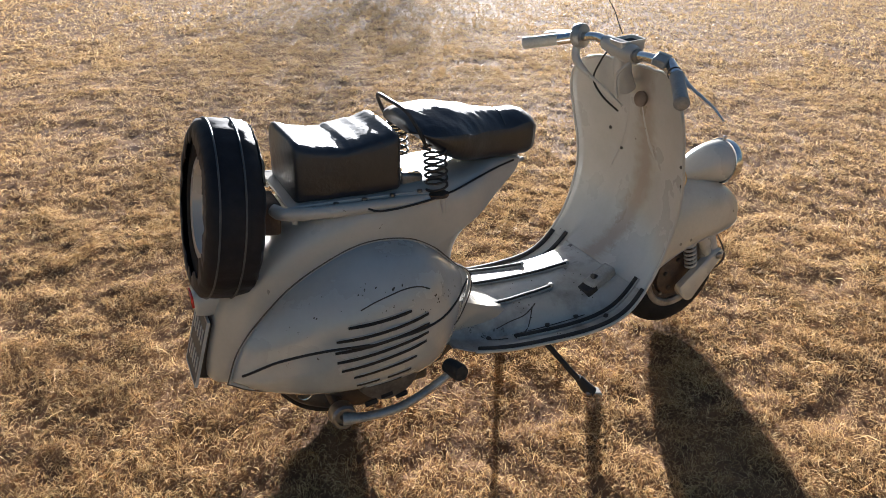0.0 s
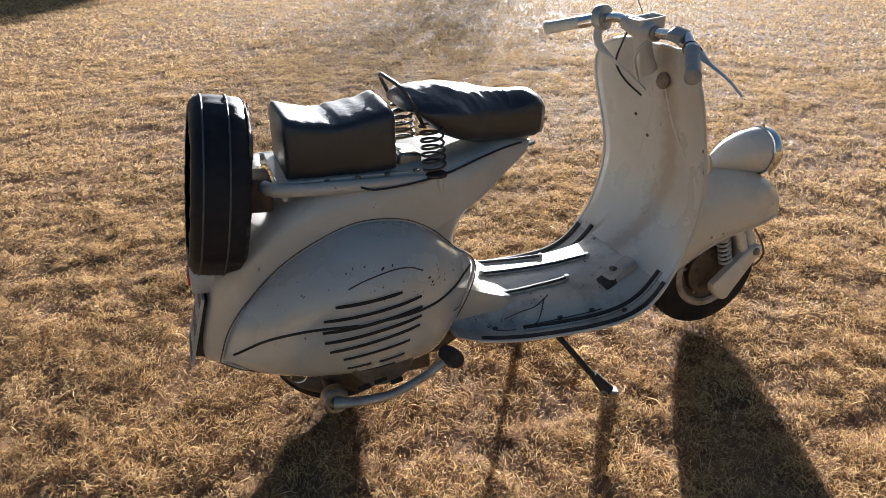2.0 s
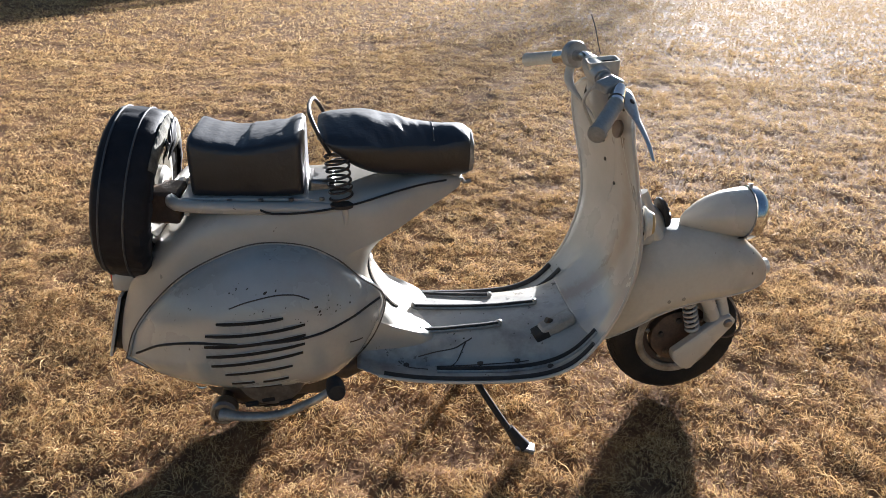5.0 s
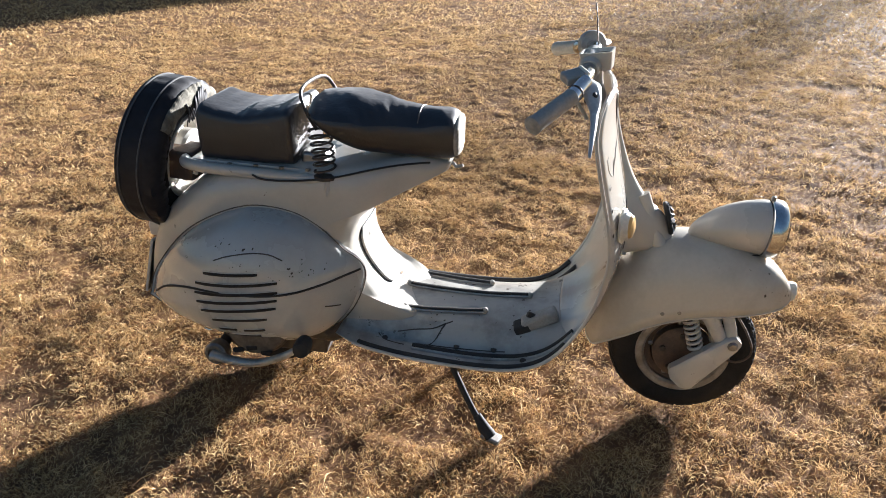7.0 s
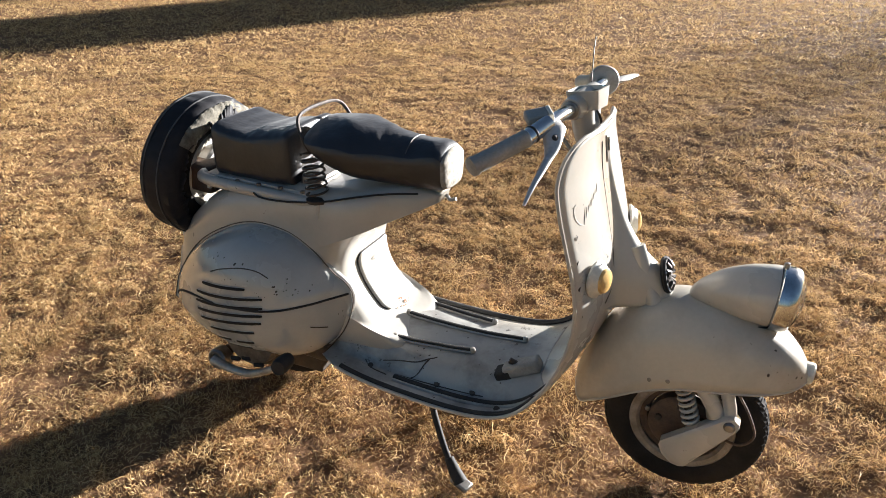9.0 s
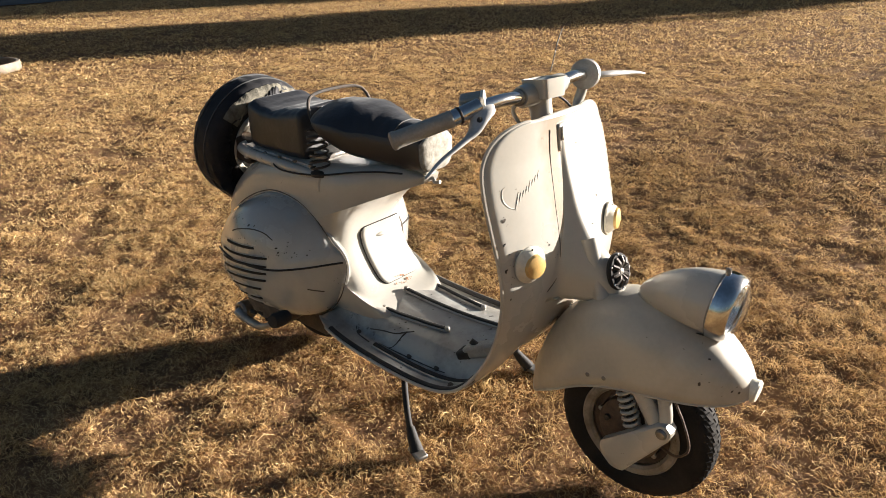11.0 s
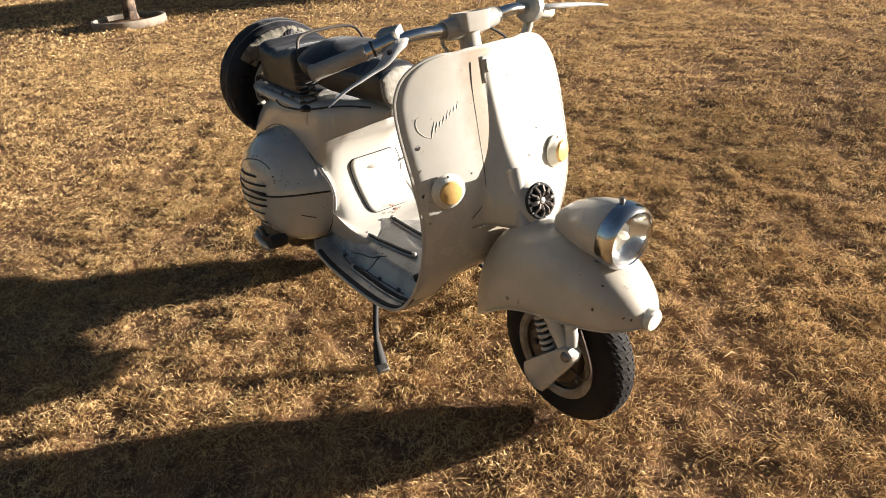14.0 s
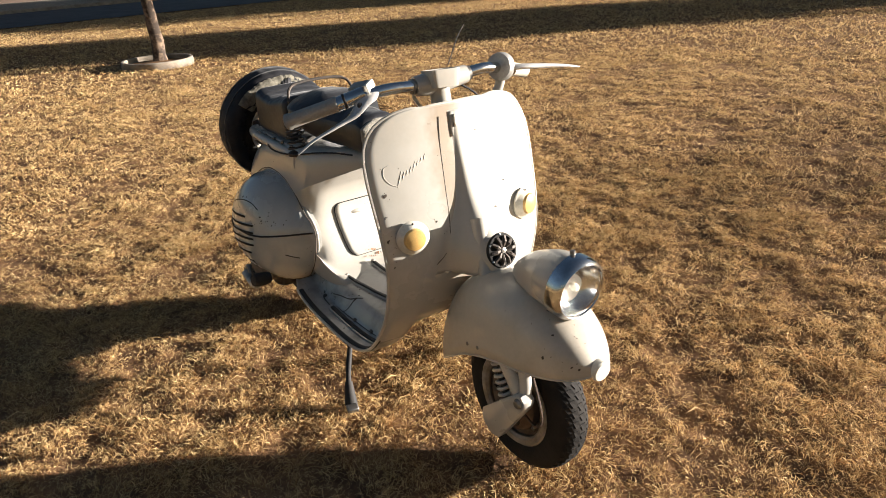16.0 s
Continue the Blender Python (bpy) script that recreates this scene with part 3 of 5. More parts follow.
def runner(x0, y0, x1, y1, wide=0.014):
    """A black rubber strip in a pale metal channel on the floorboard."""
    pts = []
    for k in range(15):
        x, y = x0 + (x1 - x0) * k / 14, y0 + (y1 - y0) * k / 14
        i = station(x)
        pts.append(sweep_point(i, y / sweep[i][2], 0.005))
    ob = part("runner_channel", tube(pts, wide * 0.62, 8, flat=0.5), ALLOY, floorboard, "pale metal channel of a floor runner")
    up = [(p[0], p[1], p[2] + 0.005) for p in pts]
    part("rubber_strip", tube(up, wide * 0.45, 8, flat=0.7), RUBBER, floorboard, "black rubber runner strip")
    for p in (pts[0], pts[-1]):
        part("end_cap", lathe([(0.0, -0.009), (0.006, -0.007), (wide * 0.6, 0.0), (0.006, 0.007), (0.0, 0.009)], (p[0], p[1], p[2] + 0.004), (0, 0, 1), 10), ALLOY, floorboard, "small metal end cap")


runner(0.462, -0.100, 0.690, -0.075)
runner(0.450, 0.005, 0.830, 0.010)
runner(0.462, 0.112, 0.690, 0.085)
for s in (-1, 1):
    pts = [sweep_point(i, s * 0.745, 0.005) for i in range(station(0.50), CUT + 8)]
    part("rubber_strip", tube(pts, 0.0080, 8, flat=0.7), RUBBER, floorboard, "black rubber runner strip on the side board")
    part("runner_channel", tube([sweep_point(i, s * 0.787, 0.003) for i in range(station(0.50), CUT + 8)], 0.004, 6), ALLOY, floorboard, "pale metal channel of a floor runner")
    pts = [sweep_point(i, s * 0.957, 0.006) for i in range(station(0.36), CUT + 3)]
    part("rubber_strip", tube(pts, 0.0088, 8, flat=0.8), RUBBER, floorboard, "black rubber strip along the board edge")

def on_floor(x, y, lift=0.0008):
    """A point on the floorboard, between its stations."""
    k = float(np.interp(x, sweep[:CUT + 20, 0], np.arange(CUT + 20)))
    i = int(k)
    p, q = (Vector(sweep_point(j, y / sweep[j][2], lift)) for j in (i, i + 1))
    return p.lerp(q, k - i)


for pts in ([(0.455, -0.150), (0.50, -0.145), (0.555, -0.140), (0.585, -0.128), (0.600, -0.118)], [(0.585, -0.128), (0.56, -0.155), (0.53, -0.170)], [(0.405, -0.155), (0.43, -0.172), (0.48, -0.178)], [(0.50, -0.165), (0.62, -0.163), (0.75, -0.163)]):
    part("crack", tube([on_floor(a, b) for a, b in spline(pts, 14)], 0.0024, 5), IRON, floorboard, "dark crack in the board paint")
for a, b in ((0.425, -0.165), (0.62, -0.160), (0.72, -0.160), (0.62, 0.160), (0.72, 0.160), (0.80, -0.200)):
    part("board_bolt", lathe([(0.009, -0.002), (0.008, 0.003), (0.0, 0.004)], on_floor(a, b), (0, -0.4 if b < 0 else 0.4, 0.9), 10), IRON, floorboard, "dark bolt head")
rng = random.Random(8)
spots = []
for k in range(70):
    a, b = rng.uniform(0.42, 0.84), rng.choice((-1, 1)) * rng.uniform(0.02, 0.225)
    p, q, w = Vector(on_floor(a, b, 0.0022)), Vector(on_floor(a + 0.01, b, 0.0022)), Vector(on_floor(a, b + 0.004, 0.0022))
    n = (q - p).cross(w - p)
    spots.append(flake(p, n if n.z > 0 else -n, rng.uniform(0.001, 0.003), rng))
chips = part("paint_chips", join(*spots), IRON, floorboard, "dark chips in the floorboard paint")
chips["kind"] = "stuff"

# brake pedal
pedal = part("brake_pedal", tube(spline([(0.835, -0.105, 0.262), (0.825, -0.112, 0.290), (0.80, -0.118, 0.305)], 8), 0.008, 8), IRON, scooter, "dark brake pedal")
part("pedal_plate", block((0.832, -0.112, 0.290), (0.098, 0.044, 0.034), (0, -24, 8)), GRIP, pedal, "grey steel pedal plate", bevel=0.008)
part("pedal_pad", block((0.788, -0.118, 0.266), (0.044, 0.046, 0.026), (0, -24, 8)), RUBBER, pedal, "black rubber pedal pad", bevel=0.006)

# fork cover on the front of the legshield
RIDGE = [(0.865, 0.002, 0.012), (0.80, 0.006, 0.013), (0.74, 0.011, 0.017), (0.68, 0.020, 0.025), (0.63, 0.037, 0.035), (0.60, 0.056, 0.042), (0.57, 0.086, 0.049), (0.54, 0.108, 0.054), (0.51, 0.120, 0.056), (0.487, 0.126, 0.056)]
front = sweep[sweep[:, 3] > 0.94]


def shield_x(y, z):
    x, w = np.interp(z, front[:, 1], front[:, 0]), np.interp(z, front[:, 1], front[:, 2])
    return x + 0.006 + BOW * (1 - min(1.0, abs(y) / max(w, 0.236)) ** 2.0) + 0.0015


grid = []
for z in np.linspace(0.875, 0.487, 34):
    d, w = table([(-a, b, c) for a, b, c in RIDGE], -z)
    grid.append([(shield_x(y, z) - 0.0012 * (y / (2.2 * w)) ** 2 + d * math.exp(-abs(y / w) ** 3.0), y, z) for y in np.linspace(-2.2 * w, 2.2 * w, 25)])
fork_cover = part("fork_cover", sheet(grid), PAINT, scooter, "cream fork cover running down the legshield", 70, 0.002)
part("fork_cover_base", sheet([[(1.030 + (q[0] - 1.030) * k / 6, q[1], 0.489) for q in grid[-1] if abs(q[1]) < 0.10] for k in range(7)]), PAINT, fork_cover, thick=0.003)
part("panel_line", tube([(shield_x(y, z) + 0.0008, y, z) for y, z in spline([(-0.050, 0.865), (-0.055, 0.80), (-0.062, 0.70), (-0.070, 0.60), (-0.085, 0.545), (-0.115, 0.515)], 30)], 0.0012, 6), IRON, legshield, "thin panel joint")
part("badge_plate", sheet([[(shield_x(y, z) + 0.0015, y, z) for y in np.linspace(-0.022, 0.018, 5)] for z in np.linspace(0.872, 0.812, 6)]), PAINT, legshield, "small painted badge plate", thick=0.002)
part("badge_mark", sheet([[(shield_x(y, z) + 0.0045, y, z) for y in np.linspace(-0.012, 0.002, 3)] for z in np.linspace(0.865, 0.835, 4)]), IVORY, legshield, "plain raised badge mark", thick=0.002)
# slanted emblem: a plain raised scribble with a hooked tail, painted over
def on_shield(y, z, lift=0.0004):
    return (shield_x(y, z) + lift, y, z)


for k in range(8):
    y0, z0, tall = -0.172 + 0.0100 * k, 0.738 + 0.0058 * k, (0.036, 0.020, 0.014, 0.016, 0.022, 0.013, 0.015, 0.017)[k]
    part("emblem_bar", tube([on_shield(y0 - 0.22 * tall, z0 - 0.5 * tall), on_shield(y0, z0), on_shield(y0 + 0.22 * tall, z0 + 0.5 * tall)], [0.0010, 0.0017, 0.0011], 6), PAINT, legshield, "thin raised emblem stroke, painted over")
part("emblem_tail", tube([on_shield(y, z) for y, z in spline([(-0.180, 0.722), (-0.195, 0.729), (-0.207, 0.745), (-0.206, 0.765), (-0.196, 0.771)], 18)], 0.0011, 6), PAINT, legshield, "thin raised emblem stroke")

rng = random.Random(17)
spots = []
for k in range(34):
    side, z = rng.choice((-1, -1, 1)), rng.uniform(0.53, 0.84)
    y = side * rng.choice((rng.uniform(0.05, 0.20), rng.uniform(0.205, 0.222)))
    spots.append(flake(on_shield(y, z, 0.0008), (1.0, 0.3 * y / 0.2, 0.08), rng.choice((0.0009, 0.0013, 0.0024)), rng))
spots.append(flake(on_shield(-0.214, 0.705, 0.0008), (1.0, -0.3, 0.08), 0.0045, rng))
chips = part("paint_chips", join(*spots), IRON, legshield, "small dark chips in the shield paint")
chips["kind"] = "stuff"

# round horn grille
horn = part("horn", lathe([(0.0, 0.0), (0.041, 0.0), (0.0435, 0.006), (0.041, 0.012), (0.036, 0.013), (0.034, 0.009), (0.0, 0.008)], (1.124, 0.0, 0.555), (0.96, 0, 0.28), 28), DARK, scooter, "round black horn with radial grille")
hx = Vector((0.96, 0, 0.28)).normalized()
hu, hv = Vector((0, 1, 0)), hx.cross(Vector((0, 1, 0)))
for k in range(10):
    a = 2 * math.pi * k / 10
    d = hu * math.cos(a) + hv * math.sin(a)
    c = Vector((1.124, 0, 0.555)) + hx * 0.012
    part("grille_rib", tube([c + d * 0.009, c + d * 0.022 + hx * 0.005, c + d * 0.035], [0.0035, 0.0055, 0.0048], 6), IRON, horn)
for k in range(6):
    a = 2 * math.pi * (k + 0.5) / 6
    c = Vector((1.124, 0, 0.555)) + hx * 0.012 + (hu * math.cos(a) + hv * math.sin(a)) * 0.0395
    part("screw", lathe([(0.0028, 0.0), (0.0022, 0.0022), (0.0, 0.0028)], c, hx, 8), CHROME, horn, "tiny bright screw")
part("hub_cap", lathe([(0.009, 0.0), (0.007, 0.006), (0.0, 0.008)], Vector((1.124, 0, 0.555)) + hx * 0.010, hx, 12), STEEL, horn)

# turn signals
for s in (-1, 1):
    n = Vector((0.95, s * 0.255, 0.06)).normalized()
    o = Vector((shield_x(0.178 if s > 0 else 0.170, 0.600) + 0.002, 0.178 if s > 0 else -0.170, 0.600))
    lamp = part("turn_signal", lathe([(0.041, 0.001), (0.042, 0.006), (0.034, 0.012), (0.030, 0.020), (0.026, 0.022), (0.0, 0.022)], o, n, 28), IVORY, scooter, "white round turn signal housing")
    part("lens", lathe([(0.0285, 0.012), (0.0283, 0.021), (0.025, 0.027), (0.012, 0.031), (0.0, 0.0315)], o, n, 24), AMBER, lamp, "faded amber lens")
    for q in (-1, 1):
        part("screw", lathe([(0.003, 0.0), (0.0, 0.003)], o + n * 0.010 + Vector((0, 0, q * 0.0365)), n, 8), IRON, lamp)

# ---- front mudguard ----
MUD = [(0.952, 0.282, 0.250, 0.038), (0.958, 0.303, 0.228, 0.060), (0.973, 0.335, 0.214, 0.080), (1.0, 0.400, 0.232, 0.096), (1.05, 0.468, 0.265, 0.110), (1.12, 0.506, 0.308, 0.116), (1.20, 0.519, 0.336, 0.116), (1.30, 0.507, 0.350, 0.108),
       (1.37, 0.478, 0.357, 0.092), (1.42, 0.438, 0.363, 0.066), (1.447, 0.404, 0.370, 0.036), (1.456, 0.385, 0.374, 0.012)]
grid = []
for q in spline(MUD, 44):
    x, zt, zb, w = q
    grid.append([(x, -w * np.sign(math.cos(a)) * abs(math.cos(a)) ** 0.62, zb + (zt - zb) * math.sin(a) ** 0.8) for a in np.linspace(0, math.pi, 31)])
mudguard = part("front_mudguard", sheet(grid), GUARD_PAINT, scooter, "cream rounded front mudguard", 70, 0.003)
part("edge_bead", tube([g[0] for g in grid], 0.003, 6), PAINT, mudguard)
part("edge_bead", tube([g[-1] for g in grid], 0.003, 6), PAINT, mudguard)
part("front_disc", lathe([(0.024, -0.014), (0.025, 0.003), (0.022, 0.007), (0.0, 0.009)], (1.459, 0.0, 0.381), (0.95, 0, -0.1), 24), IVORY, mudguard, "round pale disc on the mudguard tip")
for x, z in ((1.135, 0.345), (1.175, 0.352)):
    w = float(table([(a, d) for a, b, c, d in MUD], x)[0])
    for s in (-1, 1):
        part("rivet", lathe([(0.006, -0.002), (0.005, 0.0015), (0.0, 0.003)], (x, s * (w + 0.0006), z), (0, s, 0.1), 10), STEEL, mudguard)

rng = random.Random(31)
spots = []
for k in range(26):
    i, j = rng.choice((rng.randint(24, 41), rng.randint(34, 42))), rng.randint(2, 14)
    p, q, w = Vector(grid[i][j]), Vector(grid[i + 1][j]), Vector(grid[i][j + 1])
    n = (q - p).cross(w - p)
    n = n if n.dot(p - Vector((1.22, 0, 0.38))) > 0 else -n
    at = p.lerp(q, rng.random()).lerp(w, 0.5 * rng.random())
    spots.append(flake(at + n.normalized() * 0.0016, n, rng.choice((0.0010, 0.0014, 0.0030)), rng))
chips = part("paint_chips", join(*spots), IRON, mudguard, "dark chips in the mudguard paint")
chips["kind"] = "stuff"

# ---- headlamp on the mudguard ----
LAMP = [(1.184, 0.527, 0.004), (1.192, 0.530, 0.018), (1.215, 0.536, 0.034), (1.25, 0.544, 0.050), (1.30, 0.550, 0.063), (1.345, 0.552, 0.0685), (1.362, 0.552, 0.069)]
headlamp = part("headlamp", rings([[(x, r * math.cos(a) * 0.98, c + r * math.sin(a)) for a in np.linspace(0, 2 * math.pi, 36, endpoint=False)] for x, c, r in spline(LAMP, 22)]), PAINT, scooter, "cream teardrop headlamp shell", 60)
part("rim", lathe([(0.070, 0.0), (0.0735, 0.004), (0.0735, 0.020), (0.070, 0.034), (0.063, 0.040), (0.059, 0.037)], (1.358, 0, 0.552), (1, 0, -0.10), 40, False), CHROME, headlamp, "chrome headlamp rim", thick=0.002)
part("reflector", lathe([(0.058, 0.034), (0.050, 0.016), (0.035, 0.004), (0.012, 0.0)], (1.358, 0, 0.552), (1, 0, -0.10), 32, False), CHROME, headlamp, "silvered reflector")
part("bulb", lathe([(0.004, 0.0), (0.008, 0.008), (0.009, 0.016), (0.005, 0.023), (0.0, 0.024)], (1.362, 0, 0.552), (1, 0, -0.10), 14), IVORY, headlamp)
lens = part("lens", lathe([(0.061, 0.034), (0.056, 0.043), (0.040, 0.052), (0.020, 0.056), (0.0, 0.057), (0.0, 0.054), (0.020, 0.053), (0.040, 0.049), (0.055, 0.040), (0.060, 0.032)], (1.358, 0, 0.552), (1, 0, -0.10), 36, False), GLASS, headlamp, "clear domed headlamp glass")
lens.visible_shadow = False
part("rim_screw", lathe([(0.006, 0.0), (0.006, 0.010), (0.0, 0.012)], (1.368, 0.0, 0.624), (0, 0, 1), 10), STEEL, headlamp)
part("rim_clip", lathe([(0.004, 0.0), (0.005, -0.010), (0.0, -0.014)], (1.375, 0.0, 0.479), (0, 0, 1), 10), STEEL, headlamp)
part("gasket", tube(spline([(1.186, 0, 0.524), (1.22, -0.030, 0.512), (1.28, -0.045, 0.500), (1.34, -0.040, 0.490), (1.362, 0.0, 0.486), (1.34, 0.040, 0.490), (1.28, 0.045, 0.500), (1.22, 0.030, 0.512), (1.186, 0, 0.524)], 40), 0.003, 6), RUBBER, headlamp)


# ---- wheels ----
def torus_tyre(c, axis, big, small, wide, n=48, m=16):
    ax = Vector(axis).normalized()
    u = ax.orthogonal().normalized()
    w = ax.cross(u)
    loops = []
    for k in range(n):
        a = 2 * math.pi * k / n
        d = u * math.cos(a) + w * math.sin(a)
        lp = []
        for j in range(m):
            b = 2 * math.pi * j / m
            cr, sr = math.cos(b), math.sin(b)
            lp.append(Vector(c) + d * (big - small + small * np.sign(cr) * abs(cr) ** 0.75) + ax * (wide * np.sign(sr) * abs(sr) ** 0.85))
        loops.append(lp)
    return rings(loops, False, True)


def tread(c, axis, big, count, rows):
    """Blocks round a tyre: rows of (offset along the axis, width, length, stagger)."""
    ax = Vector(axis).normalized()
    u = ax.orthogonal().normalized()
    w = ax.cross(u)
    out = []
    for off, wd, ln, stag in rows:
        for k in range(count):
            a = 2 * math.pi * (k + stag) / count
            d, t = u * math.cos(a) + w * math.sin(a), w * math.cos(a) - u * math.sin(a)
            vs = []
            for sx in (-1, 1):
                for sy in (-1, 1):
                    for high in (0, 1):
                        p = min(0.044, max(-0.044, off + sx * wd / 2 * (0.9 if high else 1.0) + sy * ln * 0.17))
                        q = (abs(p) / 0.046) ** (1 / 0.85)
                        r = big - 0.044 + 0.044 * (1 - q * q) ** 0.375
                        vs.append(Vector(c) + d * (r + (0.0015 if high else -0.003)) + ax * p + t * sy * ln / 2 * (0.92 if high else 1.0))
            out.append((vs, [(0, 1, 3, 2), (4, 6, 7, 5), (0, 4, 5, 1), (2, 3, 7, 6), (0, 2, 6, 4), (1, 5, 7, 3)]))
    return join(*out)


def wheel(name, c, axis, parent, label, blocks=True):
    w = part(name, lathe([(0.030, -0.048), (0.060, -0.050), (0.066, -0.040), (0.066, 0.040), (0.060, 0.050), (0.030, 0.048)], c, axis, 32), IRON, parent, label)
    part("tyre", torus_tyre(c, axis, 0.191, 0.044, 0.046), TYRE, w, "black tyre with worn block tread")
    if blocks:
        part("tread", tread(c, axis, 0.191, 46, ((-0.010, 0.017, 0.019, 0.0), (0.010, 0.017, 0.019, 0.5), (-0.027, 0.012, 0.018, 0.4), (0.027, 0.012, 0.018, 0.9))), TYRE, w, "raised rubber tread blocks")
    for s in (-1, 1):
        part("rim", lathe([(0.100, s * 0.030), (0.100, s * 0.040), (0.106, s * 0.046), (0.118, s * 0.047), (0.122, s * 0.043), (0.118, s * 0.038)], c, axis, 40, False), RIM_PAINT, w, "dirty cream painted steel rim, coloured darker for shade", thick=0.002)
        part("rim_disc", lathe([(0.101, s * 0.031), (0.094, s * 0.026), (0.084, s * 0.025), (0.079, s * 0.018)], c, axis, 36, False), BROWN, w, "rust-brown wheel disc", thick=0.002)
        for k in range(5):
            a = 2 * math.pi * k / 5 + 0.3
            ax = Vector(axis).normalized()
            u = ax.orthogonal().normalized()
            d = u * math.cos(a) + ax.cross(u) * math.sin(a)
            part("wheel_nut", lathe([(0.007, 0.0), (0.007, s * 0.008), (0.004, s * 0.010)], Vector(c) + d * 0.084 + ax * s * 0.023, axis, 6), STEEL, w)
    return w


FRONT, REAR = (1.214, 0.0, 0.190), (0.045, 0.0, 0.190)
front_wheel = wheel("front_wheel", FRONT, (0, 1, 0), scooter, "small front wheel with cream rim")
rear_wheel = wheel("rear_wheel", REAR, (0, 1, 0), scooter, "small rear wheel half hidden by the engine")
part("brake_plate", lathe([(0.0, -0.050), (0.070, -0.050), (0.078, -0.044), (0.078, -0.020)], FRONT, (0, 1, 0), 32), BROWN, front_wheel, "rust-brown brake back plate")
for a in (0.6, 1.7, 2.9, 4.1, 5.2):
    part("hub_bolt", lathe([(0.008, 0.0), (0.008, -0.007), (0.0, -0.009)], (FRONT[0] + 0.055 * math.cos(a), -0.050, FRONT[2] + 0.055 * math.sin(a)), (0, 1, 0), 8), IRON, front_wheel)

# front suspension
fork = part("fork_leg", tube(spline([(1.055, -0.01, 0.62), (1.11, -0.03, 0.50), (1.19, -0.080, 0.40), (1.25, -0.090, 0.34), (1.292, -0.085, 0.27)], 16), [0.021] * 6 + [0.019] * 10, 12), PAINT, scooter, "cream fork leg")
part("link_arm", rings([[Vector((1.207 + (1.325 - 1.207) * q, -0.098 + sy * 0.016, 0.150 + (0.276 - 0.150) * q)) + Vector((-0.73, 0, 0.68)) * (sx * (0.041 - 0.020 * q) * k) for sx, sy in ((-1, -0.7), (-0.8, -1), (0.8, -1), (1, -0.7), (1, 0.7), (0.8, 1), (-0.8, 1), (-1, 0.7))] for q, k in ((-0.10, 0.45), (-0.06, 0.8), (0.0, 1), (0.5, 1), (0.93, 1), (1.02, 0.8), (1.06, 0.45))]), PAINT, fork, "flat cream suspension link cover")
part("link_bolt", lathe([(0.013, 0.0), (0.013, -0.006), (0.009, -0.011), (0.0, -0.012)], (1.318, -0.110, 0.268), (0, 1, 0), 16), STEEL, fork, "steel link bolt")


def coil(p0, p1, r, wire, turns, n=14):
    a, b = Vector(p0), Vector(p1)
    ax = (b - a).normalized()
    u = ax.orthogonal().normalized()
    w = ax.cross(u)
    k = int(turns * n)
    return tube([a + (b - a) * (i / k) + (u * math.cos(2 * math.pi * i / n) + w * math.sin(2 * math.pi * i / n)) * r for i in range(k + 1)], wire, 6)


part("spring", coil((1.203, -0.082, 0.345), (1.240, -0.080, 0.222), 0.0170, 0.0046, 8), PAINT, fork, "pale coil spring")
part("spring_core", tube([(1.203, -0.082, 0.345), (1.240, -0.080, 0.215)], 0.009, 10), IRON, fork)
part("damper", tube([(1.262, -0.078, 0.36), (1.283, -0.080, 0.262)], 0.017, 14), ALLOY, fork, "cast damper body")
part("fork_stay", tube([(1.285, -0.070, 0.385), (1.312, -0.085, 0.300), (1.318, -0.092, 0.270)], 0.015, 12), PAINT, fork, "cream fork stay")
part("brake_cable", tube(spline([(1.318, -0.075, 0.345), (1.355, -0.085, 0.29), (1.372, -0.090, 0.24), (1.345, -0.085, 0.205), (1.30, -0.075, 0.205), (1.27, -0.065, 0.195)], 24), 0.0031, 6), BROWN, fork, "thin bent brown brake cable")

# ---- handlebar ----
bar_path = spline([(0.862, -0.264, 0.913), (0.882, -0.205, 0.927), (0.895, -0.135, 0.934), (0.898, -0.065, 0.931), (0.903, 0.0, 0.936), (0.910, 0.08, 0.943), (0.912, 0.135, 0.947), (0.895, 0.205, 0.936), (0.866, 0.264, 0.921)], 44)
handlebar = part("handlebar", tube(bar_path, 0.0138, 14), CHROME, scooter, "chromed handlebar tube")
HEADSET = Matrix.Translation((0.917, -0.002, 0.940)) @ Euler((0, radians(-8), radians(-9))).to_matrix().to_4x4()
tray = []
for hx_, hy_, hz_ in ((0.033, 0.032, -0.018), (0.036, 0.035, 0.002), (0.038, 0.038, 0.024), (0.034, 0.034, 0.024), (0.032, 0.032, 0.012)):
    tray.append([HEADSET @ Vector((hx_ * np.sign(math.cos(q)) * abs(math.cos(q)) ** 0.25, hy_ * np.sign(math.sin(q)) * abs(math.sin(q)) ** 0.25, hz_)) for q in np.linspace(0.05, 0.05 + 2 * math.pi, 28, endpoint=False)])
headset = part("headset", rings(tray), PAINT, handlebar, "cream painted open headset tray")
part("headset_recess", rings([tray[4], [p + Vector((0, 0, 0.003)) for p in tray[4]]]), DARK, handlebar, "dark empty instrument recess")
part("bar_clamp", tube([(0.897, -0.068, 0.930), (0.899, -0.04, 0.930), (0.904, 0.02, 0.934), (0.909, 0.078, 0.941)], [0.0225, 0.0265, 0.0265, 0.0215], 20), PAINT, handlebar, "cream clamp tube round the bar")
